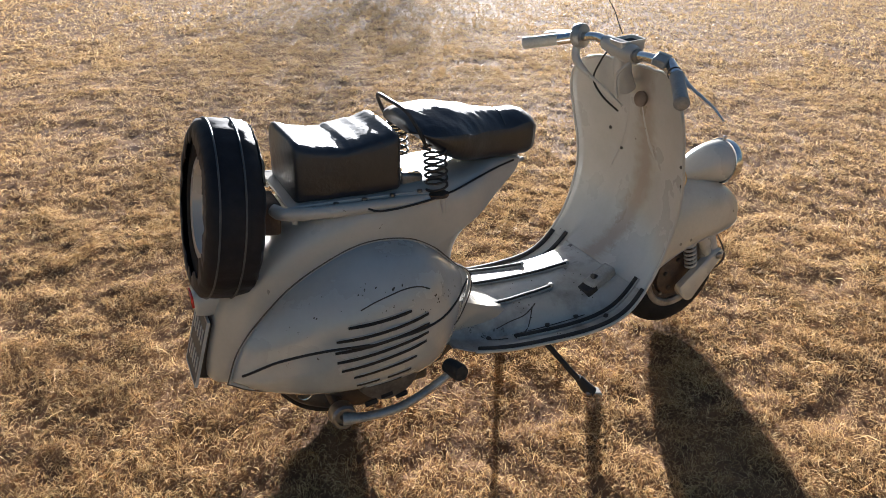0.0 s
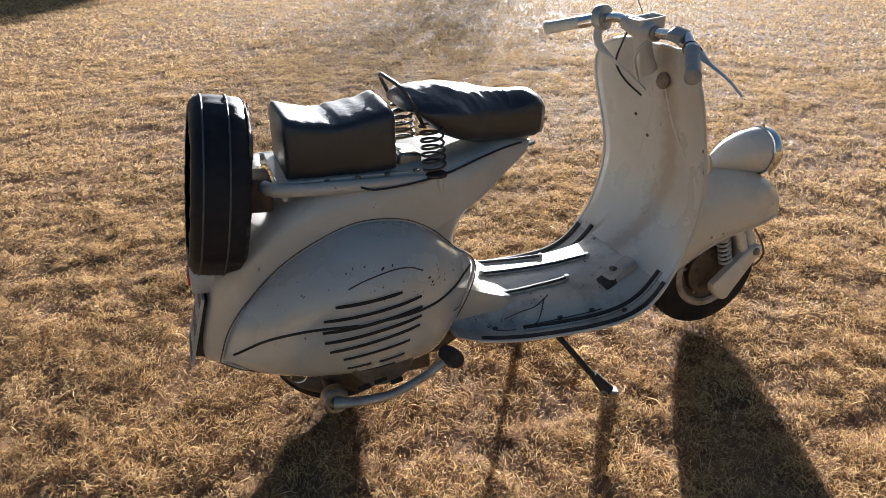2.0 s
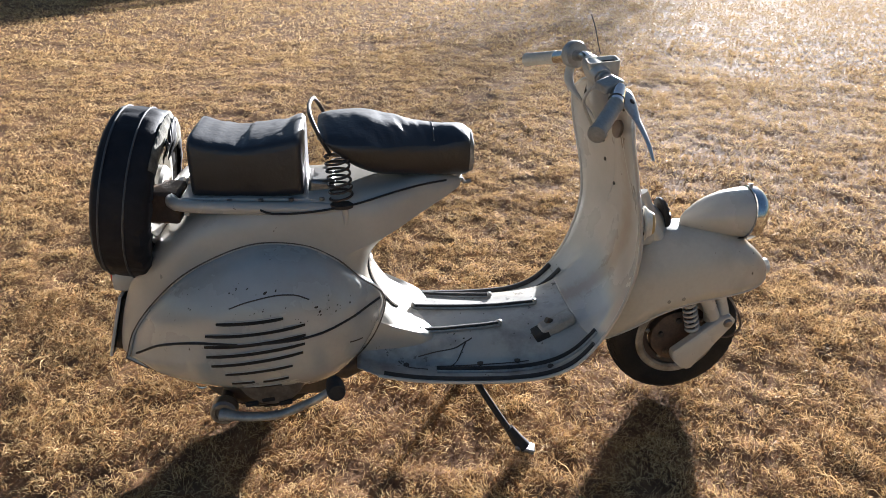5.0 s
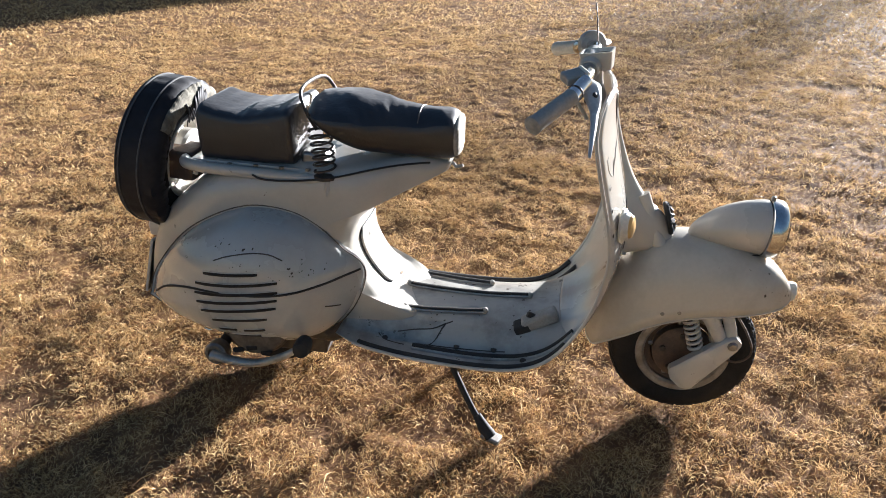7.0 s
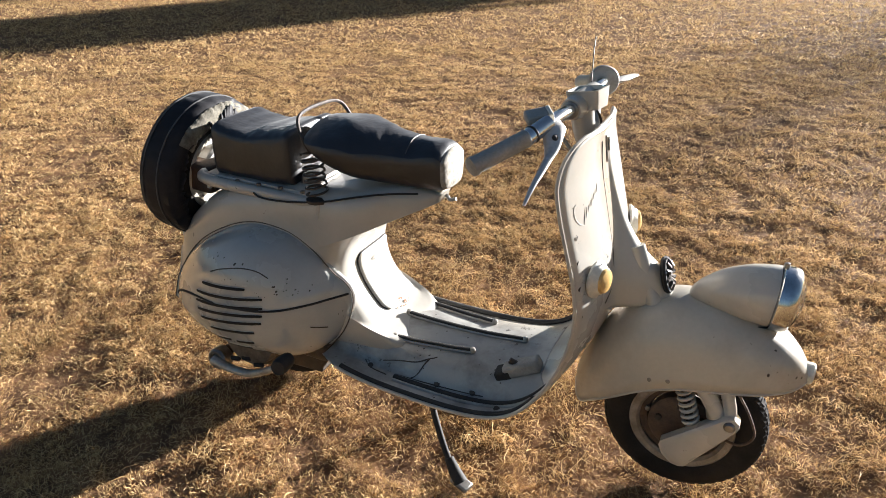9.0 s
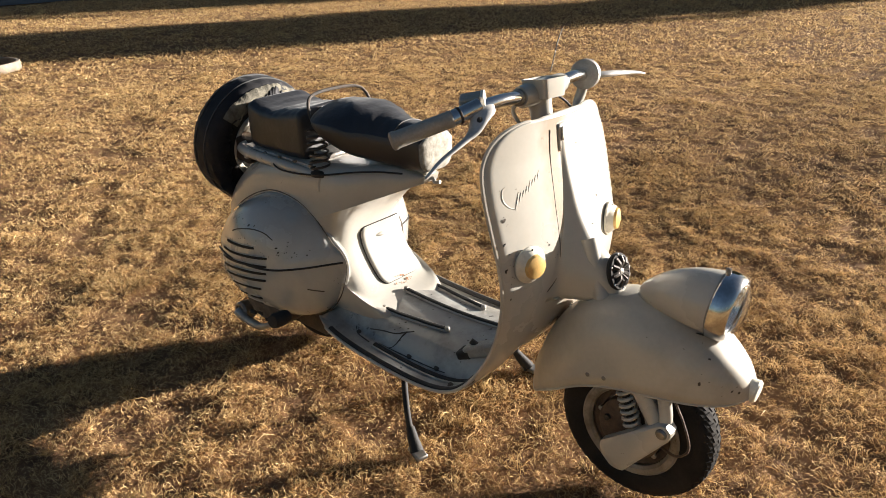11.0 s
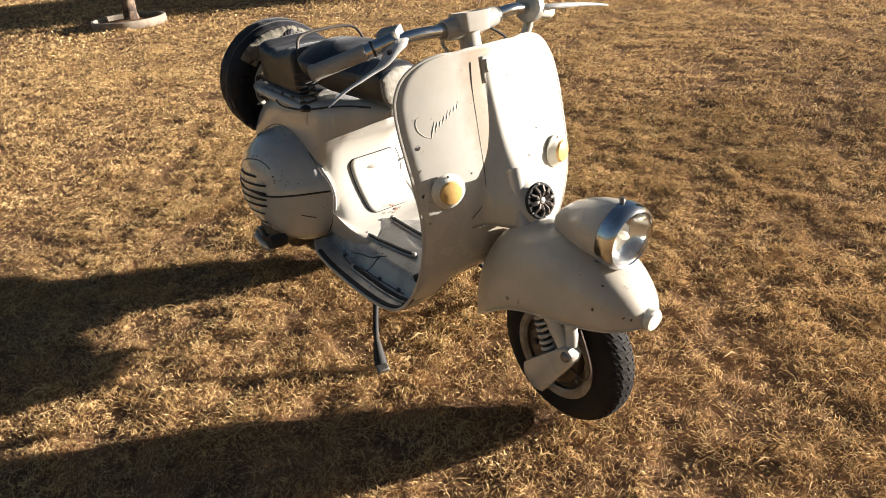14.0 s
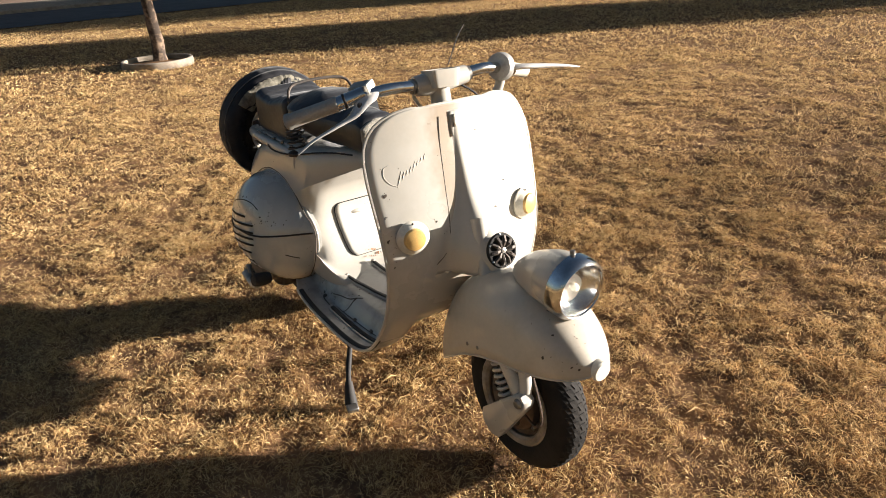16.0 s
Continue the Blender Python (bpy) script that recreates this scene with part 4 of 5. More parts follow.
for p, d in (((0.8965, -0.070, 0.930), (0.03, -1, 0)), ((0.9095, 0.080, 0.941), (0.05, 1, 0.05))):
    part("clamp_ring", lathe([(0.0142, -0.004), (0.0185, -0.004), (0.0185, 0.006), (0.0142, 0.008)], p, d, 18), STEEL, handlebar, "dull steel clamp ring")
part("steering_stem", tube(spline([(0.905, -0.002, 0.93), (0.909, 0, 0.89), (0.920, 0, 0.855), (0.938, 0, 0.822)], 14), 0.0255, 20), PAINT, handlebar, "cream steering stem")
def grip(p0, p1, mat, label):
    a, b = Vector(p0), Vector(p1)
    d = (b - a).normalized()
    ln = (b - a).length
    return part("grip", lathe([(0.0165, 0.0), (0.0185, 0.004), (0.0175, 0.010), (0.0178, ln - 0.016), (0.0195, ln - 0.010), (0.0190, ln - 0.003), (0.014, ln), (0.0, ln + 0.001)], a, d, 20), mat, handlebar, label)
grip((0.866, -0.257, 0.916), (0.792, -0.362, 0.878), GRIP, "grey rubber throttle grip")
grip((0.870, 0.255, 0.924), (0.808, 0.355, 0.898), GRIP_PALE, "cream rubber clutch grip")
part("control_sleeve", tube([(0.889, -0.200, 0.934), (0.864, -0.260, 0.914)], 0.0172, 16), CHROME, handlebar, "chrome throttle sleeve")
part("control_sleeve", tube([(0.889, 0.215, 0.934), (0.868, 0.258, 0.922)], 0.0172, 16), CHROME, handlebar, "chrome gear-change sleeve")
part("gear_ring", lathe([(0.0165, -0.014), (0.034, -0.013), (0.036, -0.008), (0.036, 0.008), (0.034, 0.013), (0.0165, 0.014)], (0.903, 0.196, 0.941), (-0.35, 0.93, -0.12), 28), ALLOY, handlebar, "round gear-change housing")
switch = part("switch_box", block((0.864, -0.196, 0.943), (0.046, 0.036, 0.020), (14, -10, 32)), GRIP, handlebar, "dull brown-grey light switch box", bevel=0.004)
part("switch_end", block((0.886, -0.183, 0.9465), (0.010, 0.038, 0.023), (14, -10, 32)), IVORY, switch, "pale end of the switch box", bevel=0.003)
part("clip_band", lathe([(0.0178, -0.003), (0.0186, 0.0), (0.0178, 0.003)], (0.871, -0.243, 0.9195), (-0.39, -0.88, -0.27), 18), IRON, handlebar, "dark clip band")
lever_r = part("brake_lever", tube(spline([(0.893, -0.172, 0.932), (0.904, -0.212, 0.917), (0.912, -0.247, 0.892), (0.913, -0.30, 0.873), (0.911, -0.35, 0.855), (0.909, -0.390, 0.832)], 26), list(np.interp(np.linspace(0, 1, 26), [0, 0.10, 0.25, 0.45, 0.85, 1], [0.012, 0.025, 0.019, 0.0085, 0.0048, 0.003])), 12, flat=0.42), POLISHED, handlebar, "polished brake lever with a flat root")
part("lever_bolt", lathe([(0.0075, -0.014), (0.0075, 0.014), (0.004, 0.016)], (0.905, -0.222, 0.905), (0.6, -0.3, 0.6), 8), IRON, lever_r, "dark lever pivot bolt")
part("clutch_lever", tube(spline([(0.915, 0.205, 0.937), (0.938, 0.245, 0.938), (0.944, 0.31, 0.932), (0.943, 0.38, 0.922), (0.940, 0.438, 0.911)], 22), list(np.interp(np.linspace(0, 1, 22), [0, 0.2, 0.5, 0.9, 1], [0.012, 0.012, 0.010, 0.006, 0.0035])), 10, flat=0.6), POLISHED, handlebar, "polished clutch lever")
part("loose_wire", tube(spline([(0.915, 0.022, 0.972), (0.911, 0.040, 1.00), (0.907, 0.058, 1.03), (0.902, 0.084, 1.058)], 14), 0.0014, 6), IRON, handlebar, "stiff wire sticking up from the headset")
part("gear_cable_cover", tube(spline([(0.903, 0.194, 0.930), (0.894, 0.199, 0.898), (0.893, 0.184, 0.868), (0.910, 0.145, 0.836), (0.938, 0.09, 0.798), (0.962, 0.04, 0.760)], 24), [0.0125] * 6 + list(np.linspace(0.012, 0.0050, 7)) + [0.0045] * 11, 10), PAINT, handlebar, "painted gear cable sleeve")
part("throttle_cable", tube(spline([(0.905, -0.06, 0.925), (0.872, -0.055, 0.90), (0.868, -0.03, 0.865), (0.905, 0.0, 0.80)], 22), 0.0045, 8), PAINT, handlebar, "painted control cable sheath")
part("cable", tube(spline([(0.900, 0.060, 0.92), (0.918, 0.105, 0.885), (0.925, 0.140, 0.825), (0.940, 0.110, 0.778), (0.962, 0.055, 0.742)], 22), 0.0030, 6), RUBBER, handlebar, "black control cable")
part("lock_disc", lathe([(0.022, -0.004), (0.022, 0.004), (0.018, 0.007), (0.0, 0.008)], (0.9615, -0.036, 0.800), (-1, -0.1, 0.1), 20), STAIN, legshield, "flat rust-brown disc of the steering lock")
for y, z in ((0.112, 0.662), (0.072, 0.606), (-0.220, 0.645), (-0.224, 0.600)):
    i = CUT + int(np.argmin(np.abs(sweep[CUT:, 1] - z)))
    part("shield_bolt", lathe([(0.0055, -0.002), (0.005, 0.003), (0.0, 0.004)], sweep_point(i, y / sweep[i][2], 0.001), (-1, 0, 0.1), 10), IRON, legshield, "small dark bolt")

# ---- saddle ----
SADDLE = [(0.224, 0.826, 0.815, 0.085), (0.236, 0.832, 0.798, 0.112), (0.258, 0.836, 0.775, 0.134), (0.295, 0.838, 0.744, 0.144), (0.34, 0.838, 0.718, 0.136), (0.39, 0.829, 0.701, 0.114), (0.44, 0.817, 0.695, 0.090), (0.50, 0.809, 0.690, 0.075),
          (0.56, 0.807, 0.687, 0.068), (0.580, 0.803, 0.687, 0.065), (0.591, 0.794, 0.693, 0.060)]
loops = []
for x, zt, zb, w in spline(SADDLE, 60):
    lp = []
    for a in np.linspace(0, 2 * math.pi, 56, endpoint=False):
        c, s = math.cos(a), math.sin(a)
        drop = float(np.interp(x, [0.20, 0.26, 0.38, 0.46, 0.59], [0.018, 0.040, 0.046, 0.036, 0.026]))
        rim = zt - drop
        if s >= 0:
            y = w * np.sign(c) * abs(c) ** 0.75
            z = zt - drop * (abs(y) / w) ** 2.3 + 0.0012 * math.sin(y * 60 + x * 30)
        else:
            y = w * np.sign(c) * abs(c) ** 0.40
            z = rim - (rim - min(zb, rim - 0.008)) * abs(s) ** 0.6
        lp.append((x, y, z + 0.003 * noise.noise((x * 16, y * 22, z * 25)) + (0.0022 * noise.noise((x * 60 + y * 25, y * 22, 4.0)) if s > 0 else 0.0)))
    loops.append(lp)
saddle = part("saddle", rings(loops), LEATHER, scooter, "black vinyl sprung saddle with a worn nose", 70)
part("worn_nose", rings([[(x, y * k, 0.745 + (z - 0.745) * k) for _, y, z in loops[-1]] for x, k in ((0.580, 1.035), (0.588, 1.03), (0.594, 1.01), (0.598, 0.95), (0.600, 0.6))]), WORN, saddle, "white canvas showing through the worn saddle nose", 60)
part("stitched_seam", tube([(x, y, z + 0.0006) for x, y, z in [q for q in min(loops, key=lambda r: abs(r[0][0] - 0.495)) if q[2] > 0.782]], 0.0016, 6), PIPING, saddle, "torn seam across the saddle")
for s, y in ((-1, -0.128), (1, 0.105)):
    part("saddle_spring", coil((0.276, y, 0.660), (0.268, y, 0.772), 0.0265, 0.0032, 6.5, 18), IRON, saddle, "rusty coil spring under the saddle")
    part("spring_base", lathe([(0.030, 0.0), (0.030, 0.008), (0.018, 0.014)], (0.276, y, 0.647), (0, 0, 1), 18), IRON, saddle)
part("seat_hook", tube(spline([(0.555, 0.0, 0.668), (0.577, 0.0, 0.664), (0.585, 0.0, 0.655), (0.603, 0.0, 0.659)], 12), 0.005, 8), STEEL, scooter, "small steel hook under the saddle nose")
part("saddle_pivot", block((0.548, 0.0, 0.690), (0.05, 0.05, 0.03)), PAINT, scooter, bevel=0.006)
part("grab_hoop", tube(spline([(0.255, -0.112, 0.765), (0.232, -0.115, 0.81), (0.212, -0.09, 0.850), (0.205, 0.0, 0.858), (0.212, 0.09, 0.850), (0.232, 0.115, 0.81), (0.255, 0.112, 0.765)], 40), 0.0047, 8), IRON, saddle, "dark curved steel grab hoop")

# pillion cushion
CUSH = []
for x in np.linspace(-0.066, 0.188, 40):
    t = (x + 0.066) / 0.254
    top = 0.790 + 0.022 * (2 * t - 1) ** 2 + (0.004 if t > 0.5 else 0.0)
    end = min(1.0, min(t, 1 - t) / 0.04)
    w = 0.118 * (0.93 + 0.07 * math.sqrt(end))
    lp = []
    for a in np.linspace(0, 2 * math.pi, 36, endpoint=False):
        c, s = math.cos(a), math.sin(a)
        y, q = w * np.sign(c) * abs(c) ** 0.28, np.sign(s) * abs(s) ** 0.28
        z = 0.662 + (top - 0.662) * (q + 1) / 2 - (0.010 * (1 - math.sqrt(end)) if q > 0 else 0)
        if q > 0.9:
            z += 0.004 * (1 - (y / w) ** 2) - 0.001
        lp.append((x, y + 0.003 * noise.noise((x * 18, y * 9, z * 20)), z + 0.0045 * noise.noise((x * 15, y * 15, z * 9)) + (0.003 * noise.noise((x * 40 + y * 20, y * 35 - x * 15, 2.0)) if q > 0 else 0.0)))
    CUSH.append(lp)
part("pillion_cushion", rings(CUSH), LEATHER, scooter, "black vinyl box-shaped pillion cushion", 50)

# luggage rack
rail = [(0.300, -0.128, 0.640), (0.20, -0.134, 0.644), (0.0, -0.136, 0.652), (-0.09, -0.130, 0.658), (-0.115, -0.10, 0.660), (-0.12, 0.0, 0.660), (-0.115, 0.10, 0.660), (-0.09, 0.130, 0.658), (0.0, 0.136, 0.652), (0.20, 0.134, 0.644), (0.300, 0.128, 0.640)]
rack = part("luggage_rack", tube(spline(rail, 70), 0.0155, 12), PAINT, scooter, "cream painted tubular luggage rack")
part("rack_plate", block((0.08, 0, 0.664), (0.34, 0.25, 0.008), (0, 1.5, 0)), PAINT, rack, bevel=0.002)
for x, low in ((-0.075, 0.632), (0.285, 0.605)):
    for s in (-1, 1):
        part("rack_foot", tube([(x, s * 0.128, 0.648), (x - 0.004, s * 0.130, low)], 0.007, 8), PAINT, rack)
for s in (-1, 1):
    part("rack_hook", tube([(0.284, s * 0.140, 0.650), (0.284, s * 0.146, 0.628), (0.285, s * 0.147, 0.606)], [0.008, 0.0075, 0.006], 10), PAINT, rack, "small painted rack bolt")
part("toolbox_latch", block((0.228, -0.04, 0.678), (0.06, 0.10, 0.035), (0, 8, 0)), STEEL, rack, "greasy metal fittings behind the cushion", bevel=0.008)
for k in range(4):
    part("rack_bolt", lathe([(0.007, 0), (0.007, 0.006), (0.0, 0.008)], (0.02 + 0.07 * k, -0.128, 0.662), (0, 0, 1), 6), STEEL, rack)

# ---- spare wheel behind ----
SPARE, SPARE_AX = Vector((-0.214, 0.008, 0.640)), Vector((1.0, 0.0, -0.16)).normalized()
spare = part("spare_wheel", torus_tyre(SPARE, SPARE_AX, 0.198, 0.050, 0.052, 52), TYRE, scooter, "spare wheel carried upright behind the seat")
su, sv = Vector((0, 1, 0)), SPARE_AX.cross(Vector((0, 1, 0)))


def spare_ring(profile, ragged=0.0, n=72, start=0.0, end=2 * math.pi, seed=0):
    grid = []
    for k in range(n + 1):
        a = start + (end - start) * k / n
        d = su * math.cos(a) + sv * math.sin(a)
        row = []
        for j, (r, h) in enumerate(profile):
            rr = r
            if j == 0 or j == len(profile) - 1:
                rr += ragged * (noise.noise((math.cos(a) * 3 + seed, math.sin(a) * 3, j * 1.0)) + 0.45 * noise.noise((math.cos(a) * 17 + seed, math.sin(a) * 17, j * 1.0)))
            wob = 0.0045 * noise.noise((math.cos(a) * 6 + seed, math.sin(a) * 6, j * 0.7))
            row.append(SPARE + d * (rr + wob) + SPARE_AX * (h + 0.5 * wob))
        grid.append(row)
    return sheet(grid)


part("cover", spare_ring([(0.150, -0.063), (0.185, -0.062), (0.203, -0.050), (0.206, -0.020), (0.206, 0.020), (0.203, 0.046), (0.186, 0.057), (0.158, 0.060)], 0.032, 140), COVER, spare, "torn black vinyl tyre cover", 60, 0.002)
for h, r in ((-0.040, 0.2062), (0.013, 0.2085)):
    part("cover_piping", tube([SPARE + (su * math.cos(a) + sv * math.sin(a)) * r + SPARE_AX * h for a in np.linspace(0, 2 * math.pi, 72, endpoint=False)], 0.0022, 6, True), PIPING, spare, "grey piping on the cover")
for s in (-1, 1):
    part("spare_rim", lathe([(0.121, s * 0.046), (0.116, s * 0.048), (0.104, s * 0.046), (0.100, s * 0.036), (0.094, s * 0.022), (0.075, s * 0.020), (0.060, s * 0.030), (0.030, s * 0.034), (0.0, s * 0.034)], SPARE, SPARE_AX, 40, False), PAINT, spare, "white painted rim of the spare wheel", thick=0.002)
part("hub_drum", lathe([(0.072, 0.020), (0.074, 0.050), (0.068, 0.058), (0.030, 0.062), (0.0, 0.062)], SPARE, SPARE_AX, 32), PAINT, spare, "pale pressed hub drum")
part("bracket_box", block((-0.150, -0.055, 0.640), (0.10, 0.10, 0.078), (0, 4, 0)), BROWN, spare, "rust-brown pressed bracket holding the spare wheel", bevel=0.008)
part("spare_bracket", tube([(-0.19, -0.03, 0.625), (-0.10, -0.03, 0.650)], 0.014, 10), PAINT, spare)
part("spare_bracket", tube([(-0.19, 0.03, 0.625), (-0.10, 0.03, 0.650)], 0.014, 10), PAINT, spare)

part("torn_lining", spare_ring([(0.136, 0.050), (0.155, 0.060), (0.180, 0.0615), (0.199, 0.053)], 0.007, 140, 0.7, 2.5, 5), LINING, spare, "torn pale lining hanging from the cover", 60, 0.002)
part("torn_flap", spare_ring([(0.105, 0.056), (0.140, 0.066), (0.170, 0.0635)], 0.05, 60, 1.1, 1.9, 9), COVER, spare, "torn black flap of the cover", 60, 0.002)

# ---- tail: light and plate ----
tail_lamp = part("tail_lamp", rings([[(x, y * k, 0.418 + (z - 0.418) * k) for y, z in ((-0.045, 0.395), (-0.048, 0.43), (-0.035, 0.452), (0.035, 0.452), (0.048, 0.43), (0.045, 0.395))] for x, k in ((-0.235, 1.05), (-0.285, 1.0), (-0.302, 0.92), (-0.305, 0.8))]), PAINT, scooter, "cream tail lamp housing", bevel=0.004)
part("lens", block((-0.306, 0, 0.428), (0.010, 0.060, 0.030)), RED, tail_lamp, "red tail lamp lens", bevel=0.004)
plate = part("number_plate", block((-0.308, 0, 0.306), (0.004, 0.135, 0.176), (0, 16, 0)), PLATE, scooter, "dark number plate with illegible pale bars", bevel=0.0015)
part("plate_edge", join(*[block((-0.308 + dz * 0.287, dy, 0.306 + dz), (0.007, 0.138 if dz else 0.004, 0.004 if dz else 0.176), (0, 16, 0)) for dy, dz in ((0, 0.084), (0, -0.084), (-0.068, 0), (0.068, 0))]), PALE, plate, "pale worn plate edge")
for k in range(5):
    for dz in (0.036, -0.036):
        part("plate_bar", block((-0.3112 + dz * 0.287, -0.046 + 0.023 * k, 0.306 + dz), (0.002, 0.008, 0.040), (0, 16, 0)), PALE, plate)
part("plate_bracket", block((-0.286, 0, 0.300), (0.046, 0.105, 0.150), (0, 16, 0)), IRON, plate, "dark bracket behind the plate", bevel=0.006)
for x, z in ((-0.147, 0.482),):
    for s in (-1, 1):
        part("body_bolt", lathe([(0.011, 0), (0.010, 0.004), (0.004, 0.005), (0.0, 0.003)], (x, s * 0.140, z), (0, s, 0.15), 14), STEEL, scooter)

# ---- engine, kick starter, stand ----
engine = part("engine", join(lathe([(0.0, -0.20), (0.060, -0.20), (0.095, -0.19), (0.105, -0.17), (0.105, -0.09), (0.06, -0.06)], (0.055, 0, 0.225), (0, 1, 0), 32), block((0.12, -0.10, 0.17), (0.26, 0.09, 0.09))), IRON, scooter, "greasy dark engine block under the cowl", bevel=0.006)
part("fan_housing", lathe([(0.0, -0.262), (0.070, -0.262), (0.080, -0.255), (0.086, -0.235), (0.088, -0.19)], (0.095, 0, 0.262), (0, 1, 0), 32), GRIME_SHADE, engine, "grimy fan housing")
part("lever_ring", tube([(-0.092 + 0.020 * math.cos(a), -0.160, 0.192 + 0.020 * math.sin(a)) for a in np.linspace(0, 2 * math.pi, 28, endpoint=False)], 0.0028, 8, True), CHROME, engine, "thin bright metal ring")
# dark blocks paint the shade inside the housing's slots
for k in range(3):
    part("fan_slot", block((0.045 + 0.04 * k, -0.259, 0.200 - 0.012 * abs(k - 1)), (0.032, 0.010, 0.012), (0, -8, 0)), DARK, engine, bevel=0.003)
part("engine_arm", tube([(0.10, -0.12, 0.19), (0.27, -0.14, 0.20), (0.33, -0.12, 0.22)], 0.028, 12), IRON, engine)
part("exhaust", tube(spline([(0.10, -0.09, 0.14), (0.02, -0.10, 0.12), (-0.06, -0.06, 0.125), (-0.10, 0.02, 0.13)], 14), [0.02] * 5 + [0.04] * 9, 14), IRON, engine, "dark silencer")
kick = part("kick_lever", tube(spline([(-0.030, -0.262, 0.165), (0.03, -0.275, 0.163), (0.11, -0.285, 0.172), (0.19, -0.295, 0.212), (0.245, -0.302, 0.252)], 24), list(np.interp(np.linspace(0, 1, 24), [0, 0.15, 1], [0.019, 0.0135, 0.0110])), 12, flat=0.8), ALLOY, scooter, "bent alloy kick-start lever")
part("kick_boss", lathe([(0.026, -0.03), (0.032, -0.026), (0.032, 0.004), (0.027, 0.010), (0.020, 0.010), (0.018, 0.003), (0.011, 0.003), (0.010, 0.012), (0.0, 0.013)], (-0.025, -0.255, 0.165), (0, -1, 0.1), 22), STEEL, kick, "dull steel lever boss")
part("kick_shaft", tube([(-0.025, -0.13, 0.172), (-0.025, -0.25, 0.165)], 0.016, 12), IRON, kick)
part("kick_rubber", lathe([(0.010, -0.030), (0.019, -0.028), (0.022, -0.010), (0.022, 0.020), (0.019, 0.030), (0.006, 0.032)], (0.248, -0.304, 0.255), (0.15, -0.97, 0.15), 20), RUBBER, kick, "black rubber kick pedal")
stand = part("centre_stand", tube([(0.585, -0.15, 0.178), (0.585, 0.15, 0.178)], 0.012, 10), IRON, scooter, "dark tubular centre stand")
for s in (-1, 1):
    part("stand_leg", tube(spline([(0.590, s * 0.150, 0.185), (0.62, s * 0.185, 0.145), (0.675, s * 0.232, 0.07), (0.722, s * 0.257, 0.012)], 14), 0.0085, 10), RUBBER, stand, "bent dark stand leg")
    part("stand_foot", tube([(0.690, s * 0.241, 0.055), (0.708, s * 0.250, 0.030), (0.730, s * 0.259, 0.004)], [0.0115, 0.0155, 0.019], 12), RUBBER, stand, "worn rubber stand foot")
    part("foot_sole", block((0.733, s * 0.260, 0.004), (0.052, 0.034, 0.014), (0, 12, s * 15)), STEEL, stand, bevel=0.004)

# glovebox door in the front of the body
body_curve = spline(BODY_EDGE + [BODY_EDGE[0]], 400)
front_curve = body_curve[(body_curve[:, 0] > 0.325) & (body_curve[:, 1] > 0.28) & (body_curve[:, 1] < 0.56)]
front_curve = front_curve[np.argsort(front_curve[:, 1])]


def door_point(y, z, out=0.0):
    x = np.interp(z, front_curve[:, 1], front_curve[:, 0])
    w = body_side(x, z)
    r = max(0.0, 1 - min(0.999, abs(y) / w) ** 6.2) ** (1 / 6.2)
    return (0.10 + (x - 0.10) * r + out, y, z)


def door_half(z):
    """Half width of the door, rounded off at its corners."""
    r, d = 0.022, min(z - 0.312, 0.475 - z)
    return 0.074 + 0.010 * (z - 0.31) / 0.16 - (r - math.sqrt(max(0.0, r * r - (r - d) ** 2)) if d < r else 0.0)


levels = sorted({0.312 + 0.022 * (1 - math.cos(k * math.pi / 12)) for k in range(7)} | {0.475 - 0.022 * (1 - math.cos(k * math.pi / 12)) for k in range(7)} | set(np.linspace(0.345, 0.443, 8)))
grid = [[door_point(0.030 + q * door_half(z), z, 0.004) for q in np.linspace(-1, 1, 11)] for z in levels]
door = part("glovebox_door", sheet(grid), PAINT, scooter, "cream glovebox door with dark gap round it", 60, 0.004)
edge = [g for g in grid[0]] + [g[-1] for g in grid[1:]] + [g for g in grid[-1][::-1][1:]] + [g[0] for g in grid[::-1][1:-1]]
part("door_gap", tube([(p[0] - 0.002, p[1], p[2]) for p in edge], 0.0028, 6, True), RUBBER, door, "dark line along the gap round the door")
part("door_pull", tube([door_point(0.03 + q, 0.436, 0.004) for q in np.linspace(-0.03, 0.03, 9)], [0.001, 0.005, 0.0075, 0.009, 0.0095, 0.009, 0.0075, 0.005, 0.001], 10, flat=0.8), PAINT, door, "pressed finger pull")
rng = random.Random(21)
spots = []
for k in range(18):
    y, z = rng.gauss(0.03, 0.014), rng.choice((0.316, 0.302)) + rng.gauss(0, 0.003)
    spots.append(flake(door_point(y, z, 0.0075 if z > 0.312 else 0.004), (0.75, 0, 0.66), rng.uniform(0.001, 0.004), rng))
stain = part("rust_spots", join(*spots), RUST, door, "orange rust spots along the lower door edge")
stain["kind"] = "stuff"

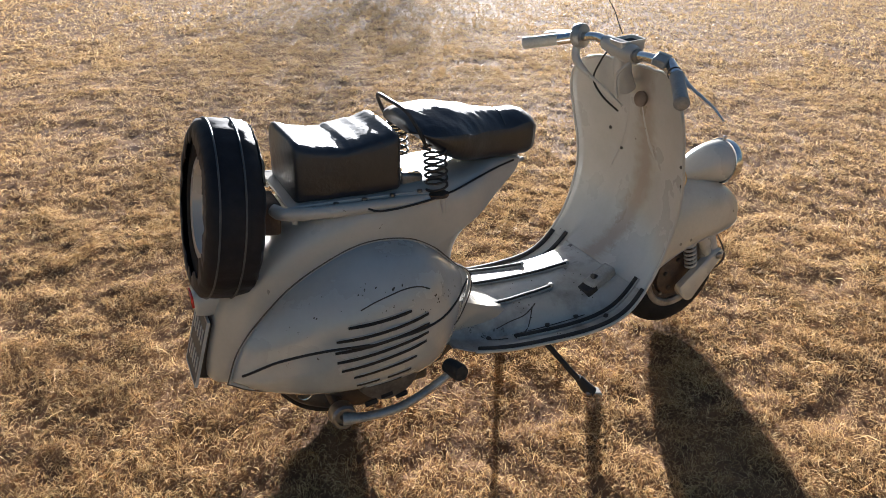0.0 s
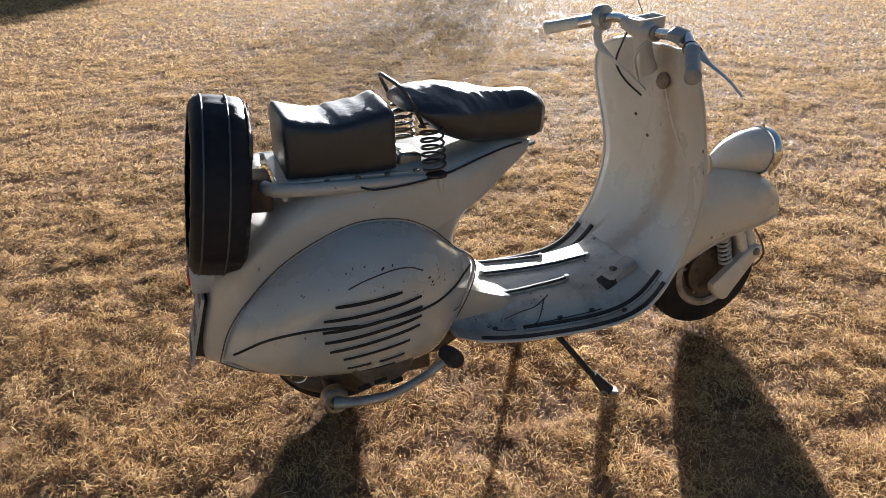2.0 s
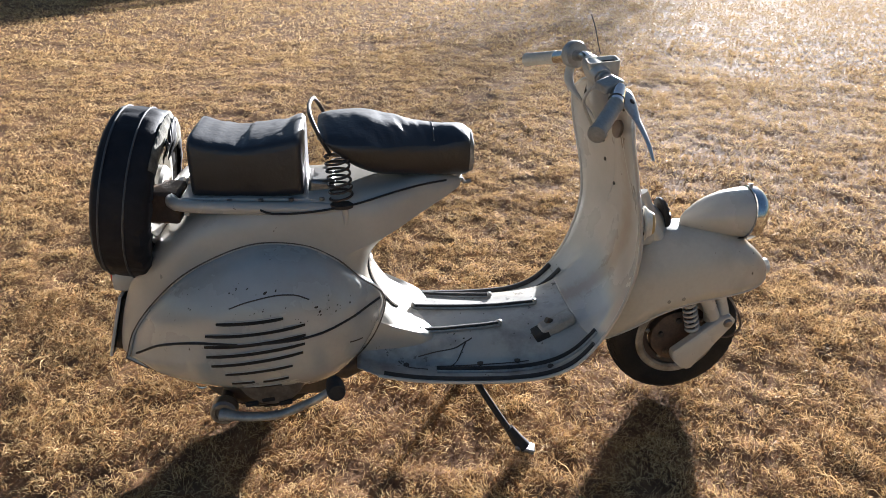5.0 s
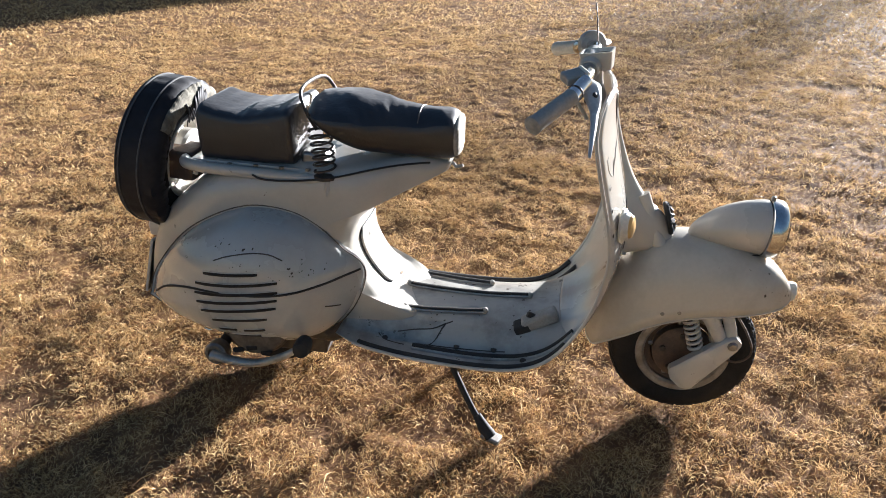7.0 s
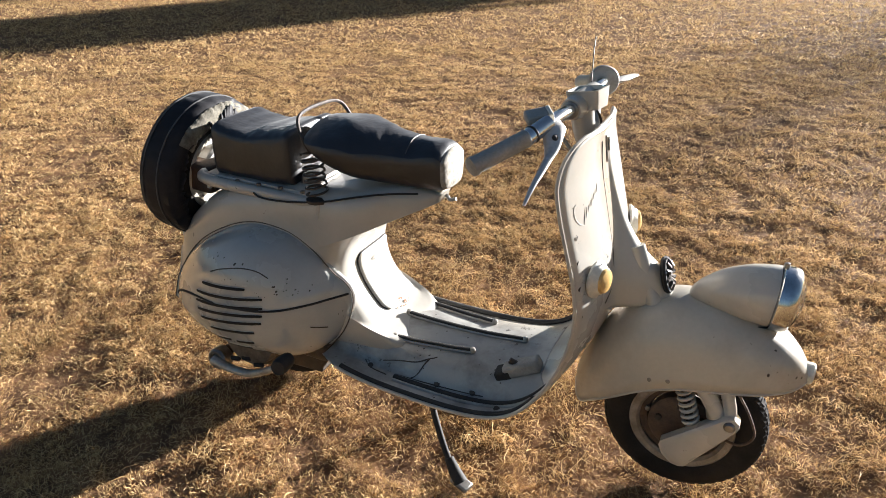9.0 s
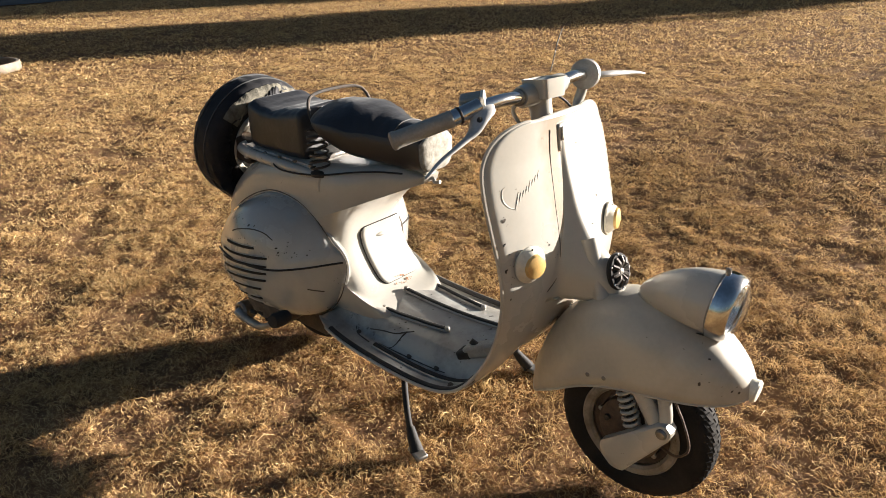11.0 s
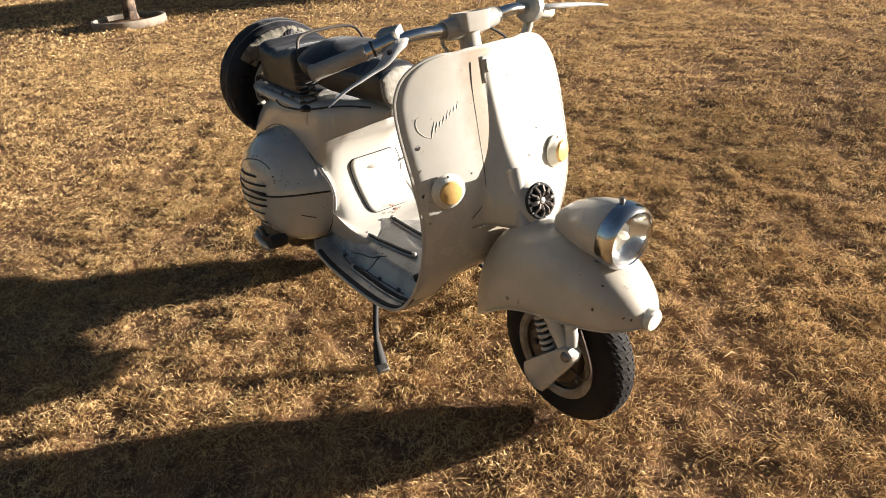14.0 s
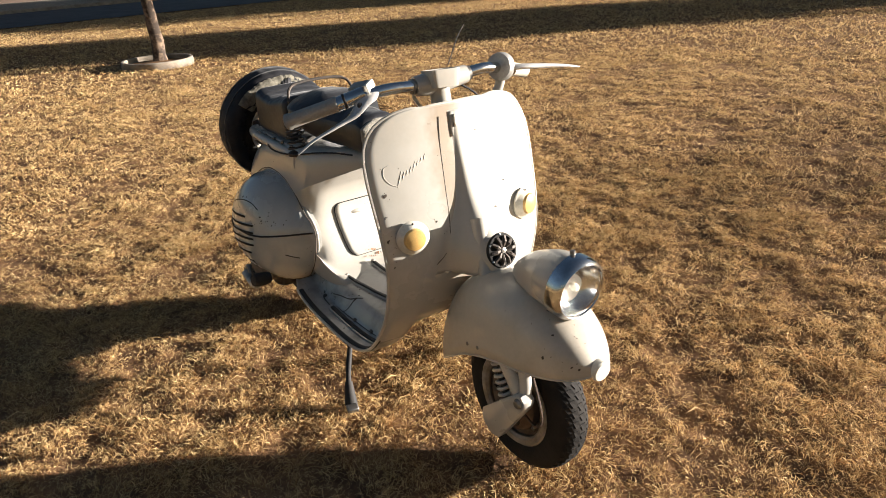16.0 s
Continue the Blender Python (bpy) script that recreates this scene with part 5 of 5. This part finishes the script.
# ---- trees, kerb ring and road in the distance ----
def build_tree(name, base, height, trunk_r, crown, clumps, leaf, lean, label, seed, loose=0.16):
    """A tapered trunk with limbs and a crown of many small leaves; crown: centre height share, half width, half height."""
    rng = np.random.default_rng(seed)
    t = thing(name, label, "tree")
    t.location = base
    top = Vector((lean[0], lean[1], height * 0.9))
    path = spline([(0, 0, -0.05), (0.04 * lean[0], 0.04 * lean[1], height * 0.12), (lean[0] * 0.4, lean[1] * 0.4, height * 0.45), tuple(top)], 22)
    path[1:-1, :2] += rng.normal(0, trunk_r * 0.12, (20, 2))
    rad = np.linspace(1, 0.12, 22) * trunk_r
    rad[0] *= 1.25
    part("trunk", tube(path, rad, 12), BARK, t, "rough brown bark")
    for k in range(9):
        i = rng.integers(9, 20)
        a = rng.uniform(0, 6.28)
        p = Vector(path[i])
        q = p + Vector((math.cos(a), math.sin(a), 0.7)) * crown[1] * rng.uniform(0.5, 0.9)
        part("limb", tube([p, (p + q) / 2 + Vector((0, 0, 0.1)), q], [rad[i] * 0.5, rad[i] * 0.35, rad[i] * 0.1], 7), BARK, t)
    c = rng.normal(0, 1, (clumps, 3))
    c /= np.linalg.norm(c, axis=1)[:, None]
    c *= rng.uniform(0.35, 1.0, clumps)[:, None] * np.array([crown[1], crown[1], crown[2]])
    c += np.array([lean[0] * 0.8, lean[1] * 0.8, height * crown[0]])
    per = 26
    o = np.repeat(c, per, 0) + rng.normal(0, crown[1] * loose, (clumps * per, 3))
    u = rng.normal(0, 1, o.shape)
    u /= np.linalg.norm(u, axis=1)[:, None]
    w = np.cross(u, rng.normal(0, 1, o.shape))
    w /= np.linalg.norm(w, axis=1)[:, None]
    verts = np.stack([o - u * leaf, o + w * leaf * 0.45, o + u * leaf, o - w * leaf * 0.45], 1).reshape(-1, 3)
    me = bpy.data.meshes.new("crown")
    me.from_pydata(verts.tolist(), [], [(4 * i, 4 * i + 1, 4 * i + 2, 4 * i + 3) for i in range(len(o))])
    me.materials.append(LEAF)
    new("crown", me).parent = t
    return t


build_tree("tree", (-7.18, 1.33, 0.0), 3.6, 0.085, (0.85, 0.9, 0.7), 60, 0.06, (-0.35, -0.10), "young tree with a rough bark trunk in a concrete ring", 4)
# tall trees towards the sun, whose long shade crosses the lawn
build_tree("tree", (7.5, 32.7, 0.0), 13.0, 0.35, (0.5, 1.45, 6.0), 320, 0.24, (0.0, 0.0), "tall narrow tree at the edge of the lawn", 5, 0.24)
build_tree("tree", (14.2, 28.9, 0.0), 5.6, 0.06, (0.70, 1.5, 1.5), 62, 0.07, (0.0, 0.0), "slim thin-leaved tree beyond the lawn", 6, 0.34)
build_tree("tree", (-4.2, 28.6, 0.0), 14.0, 0.4, (0.5, 4.2, 6.5), 1200, 0.34, (0.0, 0.0), "broad dense tree at the edge of the road", 7)

ring = thing("planting_ring", "low round concrete edging ring round the tree", "edging")
rr = 0.42
prof = [(rr - 0.038, -0.02), (rr - 0.038, 0.066), (rr - 0.030, 0.074), (rr - 0.008, 0.074), (rr, 0.066), (rr + 0.004, -0.02)]
part("concrete_ring", lathe(prof, (-7.05, 1.26, 0.0), (0, 0, 1), 48, False), CONCRETE, ring, "weathered pale concrete", thick=0.004)
part("earth", lathe([(rr - 0.05, 0.02), (0.15, 0.035), (0.0, 0.04)], (-7.05, 1.26, 0.0), (0, 0, 1), 32), SOIL, ring)

road = new("road", mesh_of("road", *[list(q) for q in sheet([[(x, y, 0.006 + 0.03 * (1 - ((x + 18.1) / 2.5) ** 2)) for x in np.linspace(-20.6, -15.6, 12)] for y in np.linspace(-60, 80, 40)])], ASPHALT))
tagged(road, "grey asphalt road at the edge of the lawn", "road", kind="structure")
kerb_shape = rings([[(-20.6, y, -0.02), (-20.6, y, 0.085), (-20.62, y, 0.10), (-24.2, y, 0.12), (-24.2, y, -0.02)] for y in np.linspace(-60, 80, 30)])
tagged(new("pavement", mesh_of("pavement", *kerb_shape, CONCRETE)), "pale concrete pavement with a raised kerb beyond the road", "pavement", kind="structure")
yard_wall = rings([[(-24.3, y, -0.05), (-24.3, y, 1.75), (-24.26, y, 1.80), (-24.54, y, 1.80), (-24.5, y, 1.75), (-24.5, y, -0.05)] for y in np.linspace(-40, 2.6, 12)])
tagged(new("boundary_wall", mesh_of("boundary_wall", *yard_wall, WALL)), "dark brown rendered boundary wall behind the pavement", "wall", kind="structure")
# plain box added for a distant dark object, taken for a car's front
car_box = thing("car_front_box", "small dark box with a pale panel, standing in for a car front", "bin")
part("bin_body", rings([[(-21.6 + sx * 0.19 * k, 3.62 + sy * 0.24 * k, z) for sx, sy in ((-1, -1), (1, -1), (1, 1), (-1, 1))] for z, k in ((0.105, 0.92), (0.14, 0.98), (0.75, 1.0), (0.80, 0.9))]), IRON, car_box, "dark box body", bevel=0.02)
part("bin_panel", block((-21.405, 3.62, 0.21), (0.012, 0.24, 0.09)), PALE, car_box, "pale panel", bevel=0.003)
